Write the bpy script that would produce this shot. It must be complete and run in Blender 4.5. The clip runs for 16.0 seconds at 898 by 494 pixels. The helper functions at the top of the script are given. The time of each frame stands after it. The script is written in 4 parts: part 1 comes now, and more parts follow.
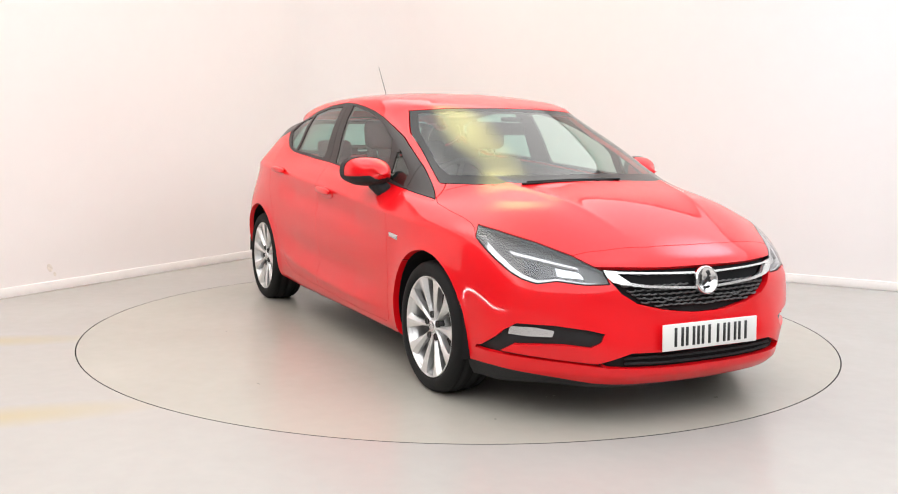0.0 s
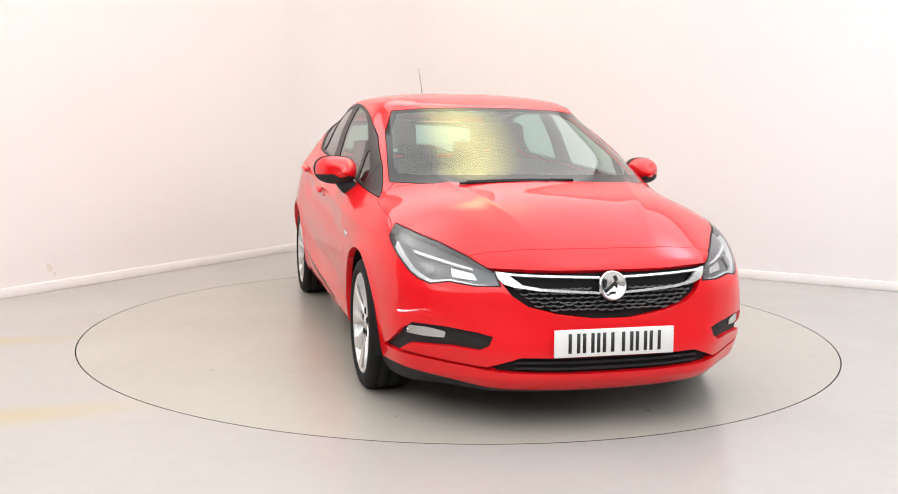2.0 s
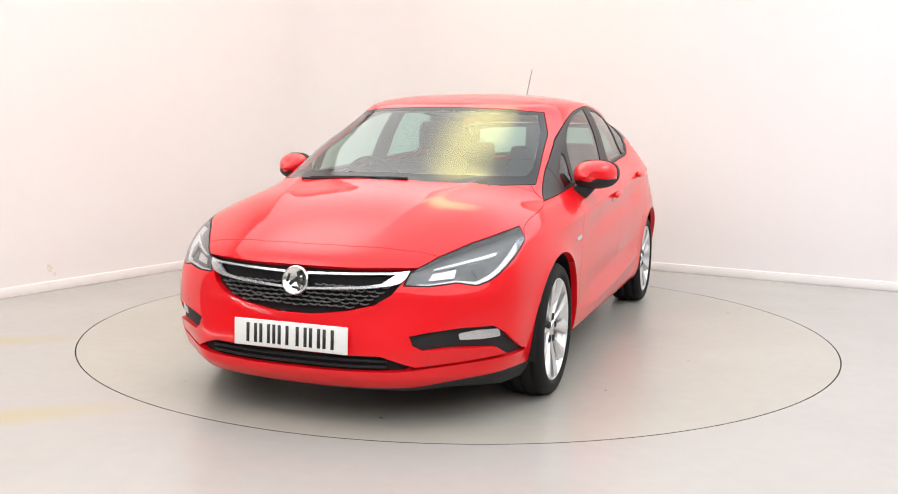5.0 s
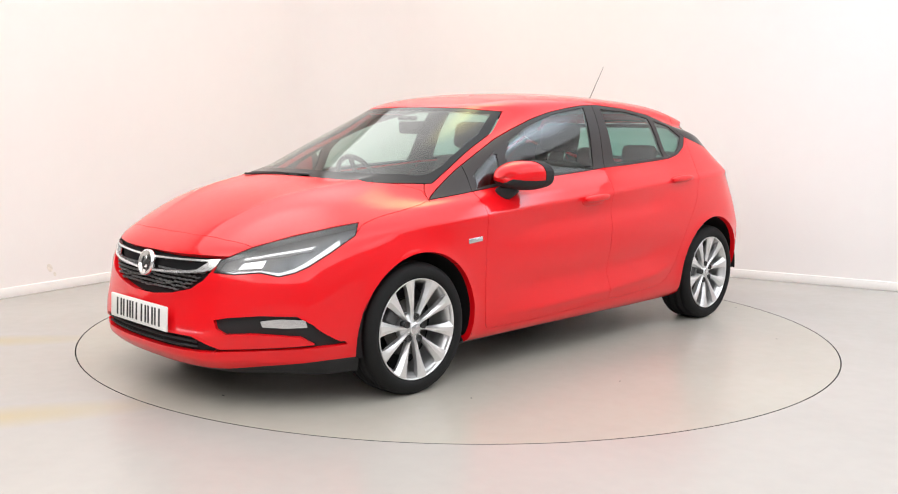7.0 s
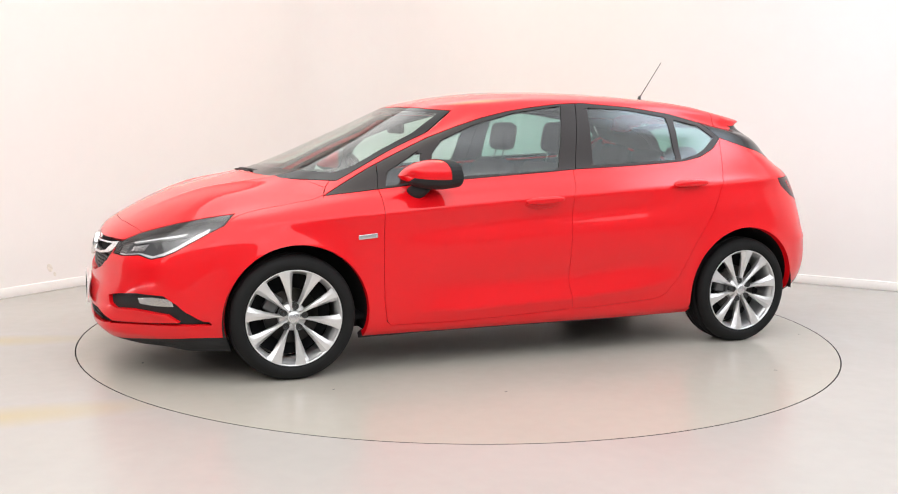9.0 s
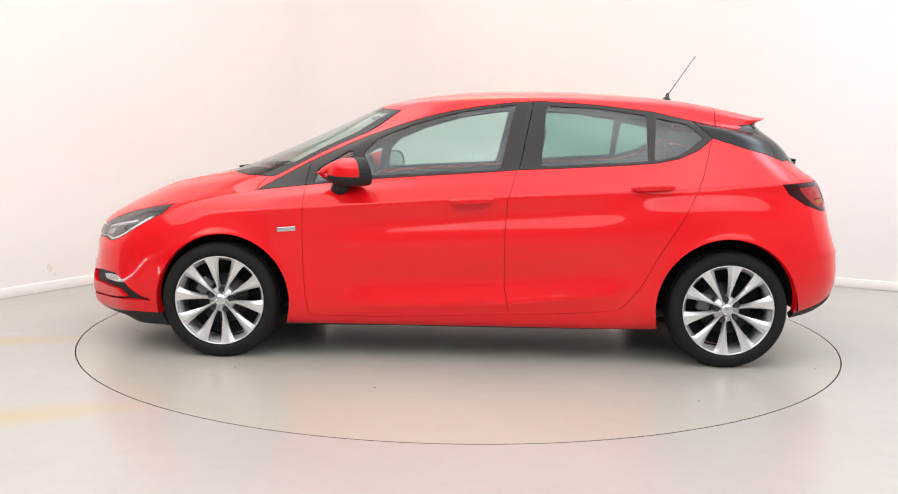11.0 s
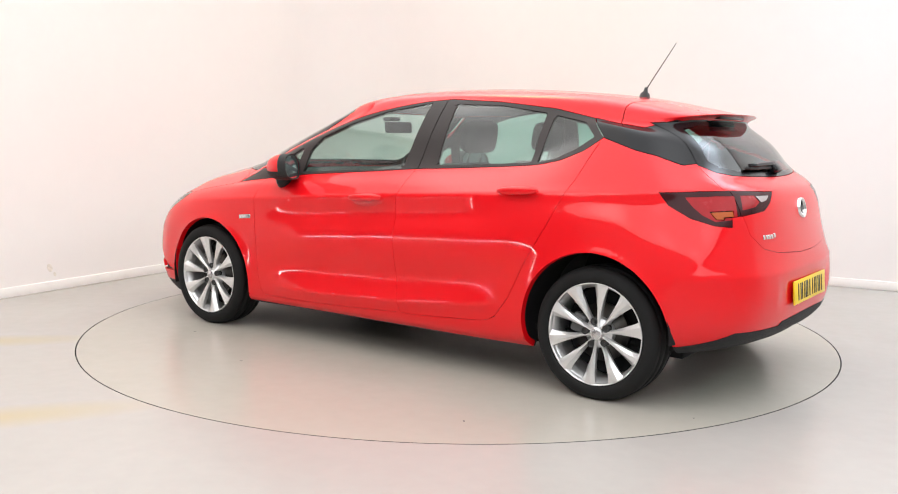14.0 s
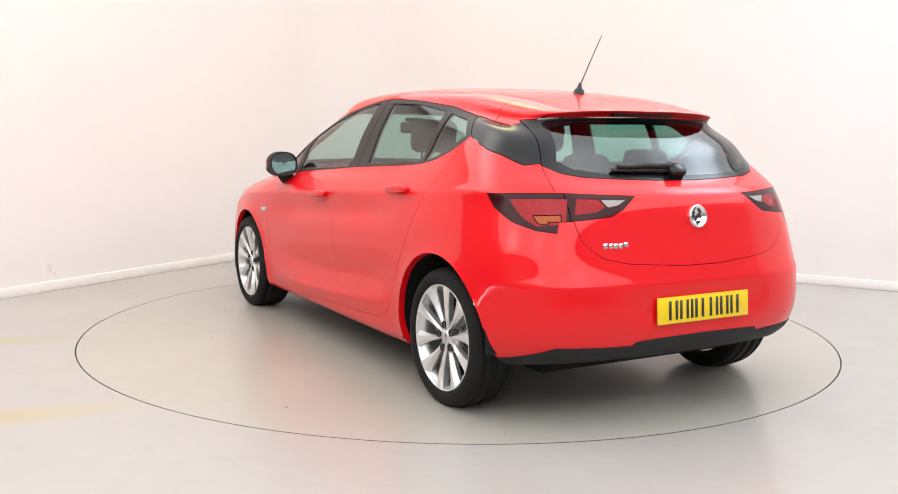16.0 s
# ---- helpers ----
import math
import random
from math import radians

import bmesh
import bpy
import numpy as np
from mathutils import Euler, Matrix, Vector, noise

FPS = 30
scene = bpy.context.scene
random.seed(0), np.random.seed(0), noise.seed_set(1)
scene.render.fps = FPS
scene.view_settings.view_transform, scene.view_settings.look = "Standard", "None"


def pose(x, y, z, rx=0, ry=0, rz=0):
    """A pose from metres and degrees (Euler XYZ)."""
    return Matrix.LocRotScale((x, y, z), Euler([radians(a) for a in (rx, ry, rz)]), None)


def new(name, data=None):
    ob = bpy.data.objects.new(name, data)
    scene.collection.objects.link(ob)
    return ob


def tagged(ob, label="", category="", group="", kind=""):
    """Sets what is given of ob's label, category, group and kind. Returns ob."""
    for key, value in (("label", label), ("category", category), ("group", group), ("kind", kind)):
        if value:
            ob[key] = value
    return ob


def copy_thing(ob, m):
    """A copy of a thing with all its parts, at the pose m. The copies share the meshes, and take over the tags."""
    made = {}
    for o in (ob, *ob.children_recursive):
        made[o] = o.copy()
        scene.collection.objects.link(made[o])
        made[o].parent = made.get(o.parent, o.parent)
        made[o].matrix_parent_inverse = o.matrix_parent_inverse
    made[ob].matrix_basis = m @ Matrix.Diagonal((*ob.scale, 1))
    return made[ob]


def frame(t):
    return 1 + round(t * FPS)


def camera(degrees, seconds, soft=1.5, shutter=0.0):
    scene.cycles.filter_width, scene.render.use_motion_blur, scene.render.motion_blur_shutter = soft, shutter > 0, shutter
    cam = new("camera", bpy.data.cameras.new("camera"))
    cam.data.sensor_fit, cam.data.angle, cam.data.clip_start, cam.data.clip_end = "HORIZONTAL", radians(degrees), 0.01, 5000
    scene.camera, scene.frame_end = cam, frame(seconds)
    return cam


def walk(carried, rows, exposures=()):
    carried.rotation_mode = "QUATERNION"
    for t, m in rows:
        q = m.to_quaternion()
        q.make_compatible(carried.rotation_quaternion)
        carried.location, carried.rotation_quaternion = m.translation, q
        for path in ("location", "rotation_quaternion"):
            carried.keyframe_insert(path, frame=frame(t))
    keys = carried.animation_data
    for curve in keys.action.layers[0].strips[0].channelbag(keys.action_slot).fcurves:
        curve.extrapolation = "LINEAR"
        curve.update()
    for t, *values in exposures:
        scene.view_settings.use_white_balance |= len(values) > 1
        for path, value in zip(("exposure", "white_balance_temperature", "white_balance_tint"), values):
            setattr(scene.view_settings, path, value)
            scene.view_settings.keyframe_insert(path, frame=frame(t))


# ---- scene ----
cam = camera(51.56, 16.0, soft=1.05)
EYE = (0.0, -5.721, 1.214)
VIEW = pose(*EYE, 90 - 7.17, 0, 0.58) @ pose(0, 0, 0, 0, 0, 0.80)
walk(cam, [(0.0, VIEW), (16.0, VIEW)])

# ---- light ----
world = bpy.data.worlds.new("studio_air")
scene.world = world
world.use_nodes = True
world.node_tree.nodes["Background"].inputs[0].default_value = (1.0, 0.97, 0.93, 1)
world.node_tree.nodes["Background"].inputs[1].default_value = 0.02
scene.view_settings.exposure = 0.0

ROOM = Matrix.Translation((-1.24, 4.17, 0)) @ pose(0, 0, 0, 0, 0, -29.0)   # corner of the room, x along one wall
RX, RY, RH = 11.0, 11.5, 3.3


# Luminous ceiling in twelve bays. Each: middle of the bay, tint, strength, brighter spot (place in the room, radius, tint, strength).
BAY_X, BAY_Y = 3.5, 2.8
WARM, COOL = (1.0, 0.97, 0.95), (0.95, 0.97, 1.0)
YELLOW, BLUISH = (1.0, 0.90, 0.28), (0.72, 0.84, 1.0)
BAYS = []
# Bays without a yellow or bluish spot are added fill light, out of view.
for bx in (2.0, 5.5, 9.0):
    for by in (-1.5, -4.3, -7.1, -9.9):
        tint = WARM if bx < 3 else COOL
        BAYS.append((bx, by, tint, 2.08 if by > -5 else 2.4, (bx, by, 1.25, tint, 2.6 if bx < 3 else 1.2)))
BAYS[0] = (2.0, -1.5, WARM, 2.1, (2.75, -2.2, 0.8, YELLOW, 4.0))
BAYS[4] = (5.5, -1.5, COOL, 2.0, (6.0, -1.7, 1.15, BLUISH, 5.5))


# ---- materials ----
def material(name, colour, rough=0.5, metal=0.0, coat=0.0, noise_scale=0, amount=0.0, bump=0.0, bump_scale=0, **more):
    m = bpy.data.materials.new(name)
    m.use_nodes = True
    nt = m.node_tree
    b = nt.nodes["Principled BSDF"]
    b.inputs["Base Color"].default_value = (*colour, 1)
    b.inputs["Roughness"].default_value = rough
    b.inputs["Metallic"].default_value = metal
    b.inputs["Coat Weight"].default_value = coat
    b.inputs["Coat Roughness"].default_value = 0.04
    for k, v in more.items():
        b.inputs[k.replace("_", " ")].default_value = v
    if noise_scale or bump:
        tc = nt.nodes.new("ShaderNodeTexCoord")
    if noise_scale:
        n1 = nt.nodes.new("ShaderNodeTexNoise")
        n1.inputs["Scale"].default_value, n1.inputs["Detail"].default_value = noise_scale, 6
        n2 = nt.nodes.new("ShaderNodeTexNoise")
        n2.inputs["Scale"].default_value, n2.inputs["Detail"].default_value = noise_scale * 14, 3
        nt.links.new(tc.outputs["Object"], n1.inputs["Vector"])
        nt.links.new(tc.outputs["Object"], n2.inputs["Vector"])
        add = nt.nodes.new("ShaderNodeMath")
        add.operation = "MULTIPLY_ADD"
        add.inputs[1].default_value = 0.35
        nt.links.new(n2.outputs["Fac"], add.inputs[0])
        nt.links.new(n1.outputs["Fac"], add.inputs[2])
        ramp = nt.nodes.new("ShaderNodeValToRGB")
        ramp.color_ramp.elements[0].position, ramp.color_ramp.elements[1].position = 0.42, 0.92
        ramp.color_ramp.elements[0].color = (*[max(0, c * (1 - amount)) for c in colour], 1)
        ramp.color_ramp.elements[1].color = (*[min(1, c * (1 + amount)) for c in colour], 1)
        nt.links.new(add.outputs[0], ramp.inputs[0])
        nt.links.new(ramp.outputs[0], b.inputs["Base Color"])
        rr = nt.nodes.new("ShaderNodeMapRange")
        rr.inputs["To Min"].default_value, rr.inputs["To Max"].default_value = rough * 0.85, min(1, rough * 1.15)
        nt.links.new(add.outputs[0], rr.inputs["Value"])
        nt.links.new(rr.outputs[0], b.inputs["Roughness"])
    if bump:
        nb = nt.nodes.new("ShaderNodeTexNoise")
        nb.inputs["Scale"].default_value, nb.inputs["Detail"].default_value = bump_scale, 4
        nt.links.new(tc.outputs["Object"], nb.inputs["Vector"])
        bp = nt.nodes.new("ShaderNodeBump")
        bp.inputs["Strength"].default_value, bp.inputs["Distance"].default_value = bump, 0.002
        nt.links.new(nb.outputs["Fac"], bp.inputs["Height"])
        nt.links.new(bp.outputs["Normal"], b.inputs["Normal"])
    return m


def glass(name, colour, rough=0.03, gloss=0.9, base=0.085):
    """A thin pane: tinted see-through and a mirror gloss that grows towards grazing views."""
    m = bpy.data.materials.new(name)
    m.use_nodes = True
    nt = m.node_tree
    nt.nodes.remove(nt.nodes["Principled BSDF"])
    out = nt.nodes["Material Output"]
    tr = nt.nodes.new("ShaderNodeBsdfTransparent")
    tr.inputs[0].default_value = (*colour, 1)
    gl = nt.nodes.new("ShaderNodeBsdfGlossy")
    gl.inputs["Roughness"].default_value = rough
    gl.inputs[0].default_value = (gloss, gloss, gloss, 1)
    lw = nt.nodes.new("ShaderNodeLayerWeight")
    lw.inputs["Blend"].default_value = 0.5
    pw = nt.nodes.new("ShaderNodeMath")
    pw.operation = "POWER"
    pw.inputs[1].default_value = 4.5
    nt.links.new(lw.outputs["Facing"], pw.inputs[0])
    fr = nt.nodes.new("ShaderNodeMath")
    fr.operation = "MULTIPLY_ADD"
    fr.inputs[1].default_value, fr.inputs[2].default_value = 0.9, base
    nt.links.new(pw.outputs[0], fr.inputs[0])
    mix = nt.nodes.new("ShaderNodeMixShader")
    nt.links.new(fr.outputs[0], mix.inputs[0])
    nt.links.new(tr.outputs[0], mix.inputs[1])
    nt.links.new(gl.outputs[0], mix.inputs[2])
    nt.links.new(mix.outputs[0], out.inputs[0])
    return m


def glow(name, tint, base, spot):
    """A lit diffuser with a brighter soft spot: x, y, radius, tint, strength."""
    m = bpy.data.materials.new(name)
    m.use_nodes = True
    nt = m.node_tree
    nt.nodes.remove(nt.nodes["Principled BSDF"])
    x, y, r, colour, strength = spot
    tc = nt.nodes.new("ShaderNodeTexCoord")
    mp = nt.nodes.new("ShaderNodeMapping")
    mp.vector_type = "TEXTURE"
    mp.inputs["Location"].default_value = (x, y, 0)
    mp.inputs["Scale"].default_value = (r, r, 10)
    nt.links.new(tc.outputs["Object"], mp.inputs["Vector"])
    gr = nt.nodes.new("ShaderNodeTexGradient")
    gr.gradient_type = "SPHERICAL"
    nt.links.new(mp.outputs[0], gr.inputs["Vector"])
    rr = nt.nodes.new("ShaderNodeMapRange")
    rr.interpolation_type = "SMOOTHSTEP"
    rr.inputs["From Max"].default_value = 0.9
    rr.inputs["To Min"].default_value, rr.inputs["To Max"].default_value = 0.0, strength
    nt.links.new(gr.outputs["Fac"], rr.inputs["Value"])
    add = nt.nodes.new("ShaderNodeAddShader")
    for k, (c, v) in enumerate(((tint, base), (colour, None))):
        em = nt.nodes.new("ShaderNodeEmission")
        em.inputs[0].default_value = (*c, 1)
        if v is None:
            nt.links.new(rr.outputs[0], em.inputs[1])
        else:
            em.inputs[1].default_value = v
        nt.links.new(em.outputs[0], add.inputs[k])
    nt.links.new(add.outputs[0], nt.nodes["Material Output"].inputs[0])
    return m


WALL = material("white_wall_paint", (0.81, 0.768, 0.745), 0.6, noise_scale=0.5, amount=0.02, bump=0.15, bump_scale=60)
GREYWALL = material("grey_wall_paint", (0.30, 0.29, 0.28), 0.6, noise_scale=0.6, amount=0.05)
SHUTTER = material("grey_shutter_paint", (0.10, 0.10, 0.10), 0.5, noise_scale=1.5, amount=0.1)
DAYLIGHT = glow("daylight", (0.95, 0.97, 1.0), 42.0, (0, 0, 1, (1, 1, 1), 0.0))
CEIL = material("white_ceiling_paint", (0.82, 0.81, 0.79), 0.8, noise_scale=1.2, amount=0.02)
SKIRT = material("white_gloss_paint", (0.85, 0.82, 0.79), 0.35, noise_scale=3, amount=0.03)
FLOOR = material("grey_resin_floor", (0.41, 0.384, 0.338), 0.24, noise_scale=0.9, amount=0.05, bump=0.05, bump_scale=9)


def light_streaks(m, spots):
    """Mix yellowish streaks of reflected light into a floor's colour: each is x, y, half length, half width, turn,
    strength.
    """
    nt = m.node_tree
    b = nt.nodes["Principled BSDF"]
    link = b.inputs["Base Color"].links[0]
    colour = link.from_socket
    geo = nt.nodes.new("ShaderNodeTexCoord")
    wob = nt.nodes.new("ShaderNodeTexNoise")
    wob.inputs["Scale"].default_value = 3
    nt.links.new(geo.outputs["Object"], wob.inputs["Vector"])
    for x, y, long, wide, turn, much in spots:
        mp = nt.nodes.new("ShaderNodeMapping")
        mp.vector_type = "TEXTURE"
        mp.inputs["Location"].default_value = (x, y, 0)
        mp.inputs["Rotation"].default_value = (0, 0, radians(turn))
        mp.inputs["Scale"].default_value = (long, wide, 1)
        nt.links.new(geo.outputs["Object"], mp.inputs["Vector"])
        gr = nt.nodes.new("ShaderNodeTexGradient")
        gr.gradient_type = "SPHERICAL"
        nt.links.new(mp.outputs[0], gr.inputs["Vector"])
        k = nt.nodes.new("ShaderNodeMath")
        k.operation = "MULTIPLY"
        nt.links.new(gr.outputs["Fac"], k.inputs[0])
        k.inputs[1].default_value = much
        mix = nt.nodes.new("ShaderNodeMix")
        mix.data_type = "RGBA"
        nt.links.new(k.outputs[0], mix.inputs["Factor"])
        nt.links.new(colour, mix.inputs["A"])
        mix.inputs["B"].default_value = (0.46, 0.37, 0.20, 1)
        colour = mix.outputs["Result"]
    nt.links.new(colour, b.inputs["Base Color"])
    return m


# Two streaks of warm reflected light are painted into the floor beside the turntable.
FLOOR_OUT = light_streaks(material("grey_resin_floor_light_streaks", (0.405, 0.38, 0.355), 0.24, noise_scale=0.9, amount=0.05, bump=0.05, bump_scale=9),
                  [(-2.0, -2.03, 0.85, 0.19, 22, 0.8), (-2.75, -0.66, 0.8, 0.17, 12, 0.7)])
# Near-black colour on the gap's sides and bottom stands for the shade inside.
GROOVE = material("dark_gap_shade", (0.03, 0.028, 0.025), 0.7)
RED = material("red_car_paint", (0.74, 0.003, 0.008), 0.4, 0.0, 0.8, noise_scale=1.5, amount=0.02, Specular_IOR_Level=0.1, Coat_Roughness=0.025)
BLACK = material("black_gloss_trim", (0.008, 0.008, 0.009), 0.12, noise_scale=4, amount=0.1, Specular_IOR_Level=0.3)
MATT = material("black_grained_plastic", (0.018, 0.018, 0.019), 0.6, noise_scale=8, amount=0.2, bump=0.3, bump_scale=700, Specular_IOR_Level=0.3)
PILLAR = material("brown_black_pillar_foil", (0.030, 0.024, 0.023), 0.4, noise_scale=5, amount=0.1, Specular_IOR_Level=0.3)
RUBBER = material("tyre_rubber", (0.008, 0.008, 0.008), 0.7, noise_scale=9, amount=0.25, bump=0.3, bump_scale=160, Specular_IOR_Level=0.25)
ALLOY = material("silver_alloy", (0.74, 0.735, 0.73), 0.3, 0.7, 0.3)
STEEL = material("brake_steel", (0.07, 0.065, 0.06), 0.35, 1.0, noise_scale=15, amount=0.2)
CHROME = material("chrome", (0.86, 0.86, 0.86), 0.07, 1.0)
SATIN = material("satin_chrome", (0.86, 0.86, 0.86), 0.25, 0.75)
INNER = material("dark_inner_trim", (0.014, 0.014, 0.015), 0.8, noise_scale=6, amount=0.2, Specular_IOR_Level=0.2)
CLOTH = material("charcoal_seat_cloth", (0.035, 0.034, 0.037), 0.9, noise_scale=10, amount=0.25, bump=0.4, bump_scale=500)
LINING = material("grey_headlining", (0.36, 0.35, 0.33), 0.95, noise_scale=8, amount=0.06)
SCREEN = glass("windscreen_glass", (0.70, 0.83, 0.78), base=0.08)
GLASS = glass("clear_green_glass", (0.64, 0.81, 0.77))
DARKGLASS = glass("tinted_glass", (0.36, 0.60, 0.545))
AMBER = material("amber_plastic", (0.38, 0.075, 0.008), 0.25, 0, 0.2, Specular_IOR_Level=0.2)
LAMPRED = material("red_lamp_plastic", (0.33, 0.004, 0.008), 0.25, 0, 0.2, noise_scale=30, amount=0.1, Specular_IOR_Level=0.2)
SMOKE = material("smoked_red_lens", (0.035, 0.003, 0.005), 0.2, 0, 0.1, Specular_IOR_Level=0.2)
LAMPWHITE = material("white_lamp_plastic", (0.36, 0.32, 0.31), 0.2, 0, 0.3)
SILVER = material("bright_reflector", (0.62, 0.62, 0.63), 0.22, 0.9)
FACETS = material("fog_reflector_facets", (0.60, 0.60, 0.61), 0.12, 1.0, bump=1.0, bump_scale=90)
LAMPGREY = material("grey_lamp_housing", (0.075, 0.075, 0.078), 0.3, 0.4, noise_scale=20, amount=0.15)
LAMPDARK = material("dark_projector_lens", (0.03, 0.03, 0.035), 0.15, 0.0, 0.6)
BOWL = material("bright_reflector_facets", (0.7, 0.7, 0.71), 0.15, 1.0, bump=1.0, bump_scale=70)
BLADE = material("white_light_blade", (0.80, 0.80, 0.81), 0.2, 0.2, 0.5)
SLATE = material("grey_grille_slat", (0.10, 0.10, 0.10), 0.35, noise_scale=20, amount=0.1)
PLATEWHITE = material("white_plate", (0.80, 0.79, 0.76), 0.3, noise_scale=20, amount=0.02)
PLATEYELLOW = material("yellow_plate", (0.85, 0.58, 0.01), 0.3, noise_scale=20, amount=0.03)
INK = material("black_ink", (0.012, 0.012, 0.012), 0.4)
MIRRORGLASS = material("mirror_glass", (0.42, 0.48, 0.49), 0.03, 1.0)
LENS = glass("clear_lens", (0.93, 0.94, 0.95), base=0.08)


# ---- mesh helpers ----
def part(name, bm, mat, parent=None, label="", smooth=True):
    me = bpy.data.meshes.new(name)
    bm.to_mesh(me)
    bm.free()
    for poly in me.polygons:
        poly.use_smooth = smooth
    me.materials.append(mat)
    ob = new(name, me)
    ob.parent = parent
    if label:
        ob["label"] = label
    return ob


def box(bm, x0, x1, y0, y1, z0, z1, bevel=0.0, m=None):
    vs = [bm.verts.new((x, y, z)) for x in (x0, x1) for y in (y0, y1) for z in (z0, z1)]
    fs = [bm.faces.new([vs[i] for i in q]) for q in ((0, 1, 3, 2), (4, 6, 7, 5), (0, 4, 5, 1), (2, 3, 7, 6), (0, 2, 6, 4), (1, 5, 7, 3))]
    if bevel:
        out = bmesh.ops.bevel(bm, geom=list({e for f in fs for e in f.edges}), offset=bevel, segments=2, affect="EDGES", profile=0.5)
        vs = list({v for f in out["faces"] for v in f.verts} | {v for v in vs if v.is_valid})
    if m is not None:
        bmesh.ops.transform(bm, matrix=m, verts=[v for v in vs if v.is_valid])
    return bm


def solid(rows, closed_u=False, closed_v=False, caps=False):
    """A bmesh from a grid of points."""
    bm = bmesh.new()
    g = [[bm.verts.new(p) for p in row] for row in rows]
    nu, nv = len(g), len(g[0])
    for i in range(nu if closed_u else nu - 1):
        for j in range(nv if closed_v else nv - 1):
            bm.faces.new((g[i][j], g[(i + 1) % nu][j], g[(i + 1) % nu][(j + 1) % nv], g[i][(j + 1) % nv]))
    if caps:
        bm.faces.new(list(reversed(g[0])))
        bm.faces.new(g[-1])
    bmesh.ops.recalc_face_normals(bm, faces=bm.faces)
    return bm


def lathe(profile, axis="y", n=48):
    """Turn (radius, along) pairs round an axis."""
    rows = []
    for i in range(n):
        a = 2 * math.pi * i / n
        row = []
        for r, s in profile:
            u, v = r * math.cos(a), r * math.sin(a)
            row.append((u, s, v) if axis == "y" else (u, v, s) if axis == "z" else (s, u, v))
        rows.append(row)
    return solid(rows, closed_u=True)


def tube(points, radius, n=8, taper=None):
    pts = [Vector(p) for p in points]
    rows = []
    for i, q in enumerate(pts):
        d = (pts[min(i + 1, len(pts) - 1)] - pts[max(i - 1, 0)]).normalized()
        a = d.orthogonal().normalized()
        if i and rows:
            a = (last - d * last.dot(d)).normalized()
        last = a
        b = d.cross(a)
        r = radius if taper is None else radius + (taper - radius) * i / (len(pts) - 1)
        rows.append([q + (a * math.cos(2 * math.pi * k / n) + b * math.sin(2 * math.pi * k / n)) * r for k in range(n)])
    return solid(rows, closed_v=True, caps=True)


# ---- room ----
def placed(ob, m):
    ob.matrix_world = m
    return ob


R_TABLE = 2.225
bm = bmesh.new()
inner = [bm.verts.new((R_TABLE * math.cos(a), R_TABLE * math.sin(a), 0)) for a in [2 * math.pi * k / 192 for k in range(192)]]
corners = [ROOM @ Vector(q) for q in ((-0.1, 0.1, 0), (RX + 0.1, 0.1, 0), (RX + 0.1, -RY - 0.1, 0), (-0.1, -RY - 0.1, 0))]
outer = []
for k in range(192):
    d = Vector((math.cos(2 * math.pi * k / 192), math.sin(2 * math.pi * k / 192), 0))
    best = 1e9
    for i in range(4):
        a, b = corners[i], corners[(i + 1) % 4]
        n = Vector(((b - a).y, -(b - a).x, 0))
        if abs(n.dot(d)) > 1e-6:
            s = n.dot(a) / n.dot(d)
            if 0 < s < best:
                best = s
    outer.append(bm.verts.new(d * best))
for k in range(192):
    j = (k + 1) % 192
    bm.faces.new((inner[k], outer[k], outer[j], inner[j]))
floor = tagged(part("floor", bm, FLOOR_OUT, smooth=False), "pale grey glossy resin studio floor round a turntable", "floor", kind="structure")
bm = lathe([(0.001, -0.05), (R_TABLE + 0.02, -0.05)], "z", 96)
tagged(part("groove", bm, GROOVE, smooth=False), "dark narrow gap round the flush turntable", "gap", kind="structure")


def wall(name, x0, x1, y0, y1, z0=0.0, z1=RH, mat=WALL, label="plain warm white painted studio wall"):
    bm = bmesh.new()
    box(bm, x0, x1, y0, y1, z0, z1)
    return tagged(placed(part(name, bm, mat, smooth=False), ROOM), label, "wall", kind="structure")


wall("wall_north", 0.0, RX, 0.0, 0.15)
DOOR_A, DOOR_B, DOOR_H = -11.45, -5.9, 3.05
wall("wall_west", -0.15, 0.0, DOOR_B, 0.15)
wall("wall_west", -0.15, 0.0, -RY, DOOR_A)
wall("wall_west", -0.15, 0.0, DOOR_A, DOOR_B, DOOR_H, RH)
# a dark shutter door that lets daylight in under its lower edge
door_1 = tagged(placed(new("door_1"), ROOM), "closed dark grey roller shutter door with a bright gap under it", "door", kind="structure")
slat_mesh = None
for k in range(20):
    if slat_mesh is None:
        bm = bmesh.new()
        box(bm, -0.075, -0.045, DOOR_A, DOOR_B, 0.0, 0.148, 0.006)
        ob = part("slat", bm, SHUTTER, door_1)
        slat_mesh = ob.data
    else:
        ob = new("slat", slat_mesh)
        ob.parent = door_1
    ob.location = (0, 0, 0.021 + k * 0.151)
bm = bmesh.new()
box(bm, -0.12, -0.079, DOOR_A, DOOR_B, 0.001, 0.14)
tagged(placed(part("backdrop", bm, DAYLIGHT, smooth=False), ROOM), "bright daylight outside the shutter door", "daylight", kind="structure")
wall("wall_south", -0.15, RX + 0.15, -RY - 0.15, -RY, mat=GREYWALL, label="plain grey painted studio wall")
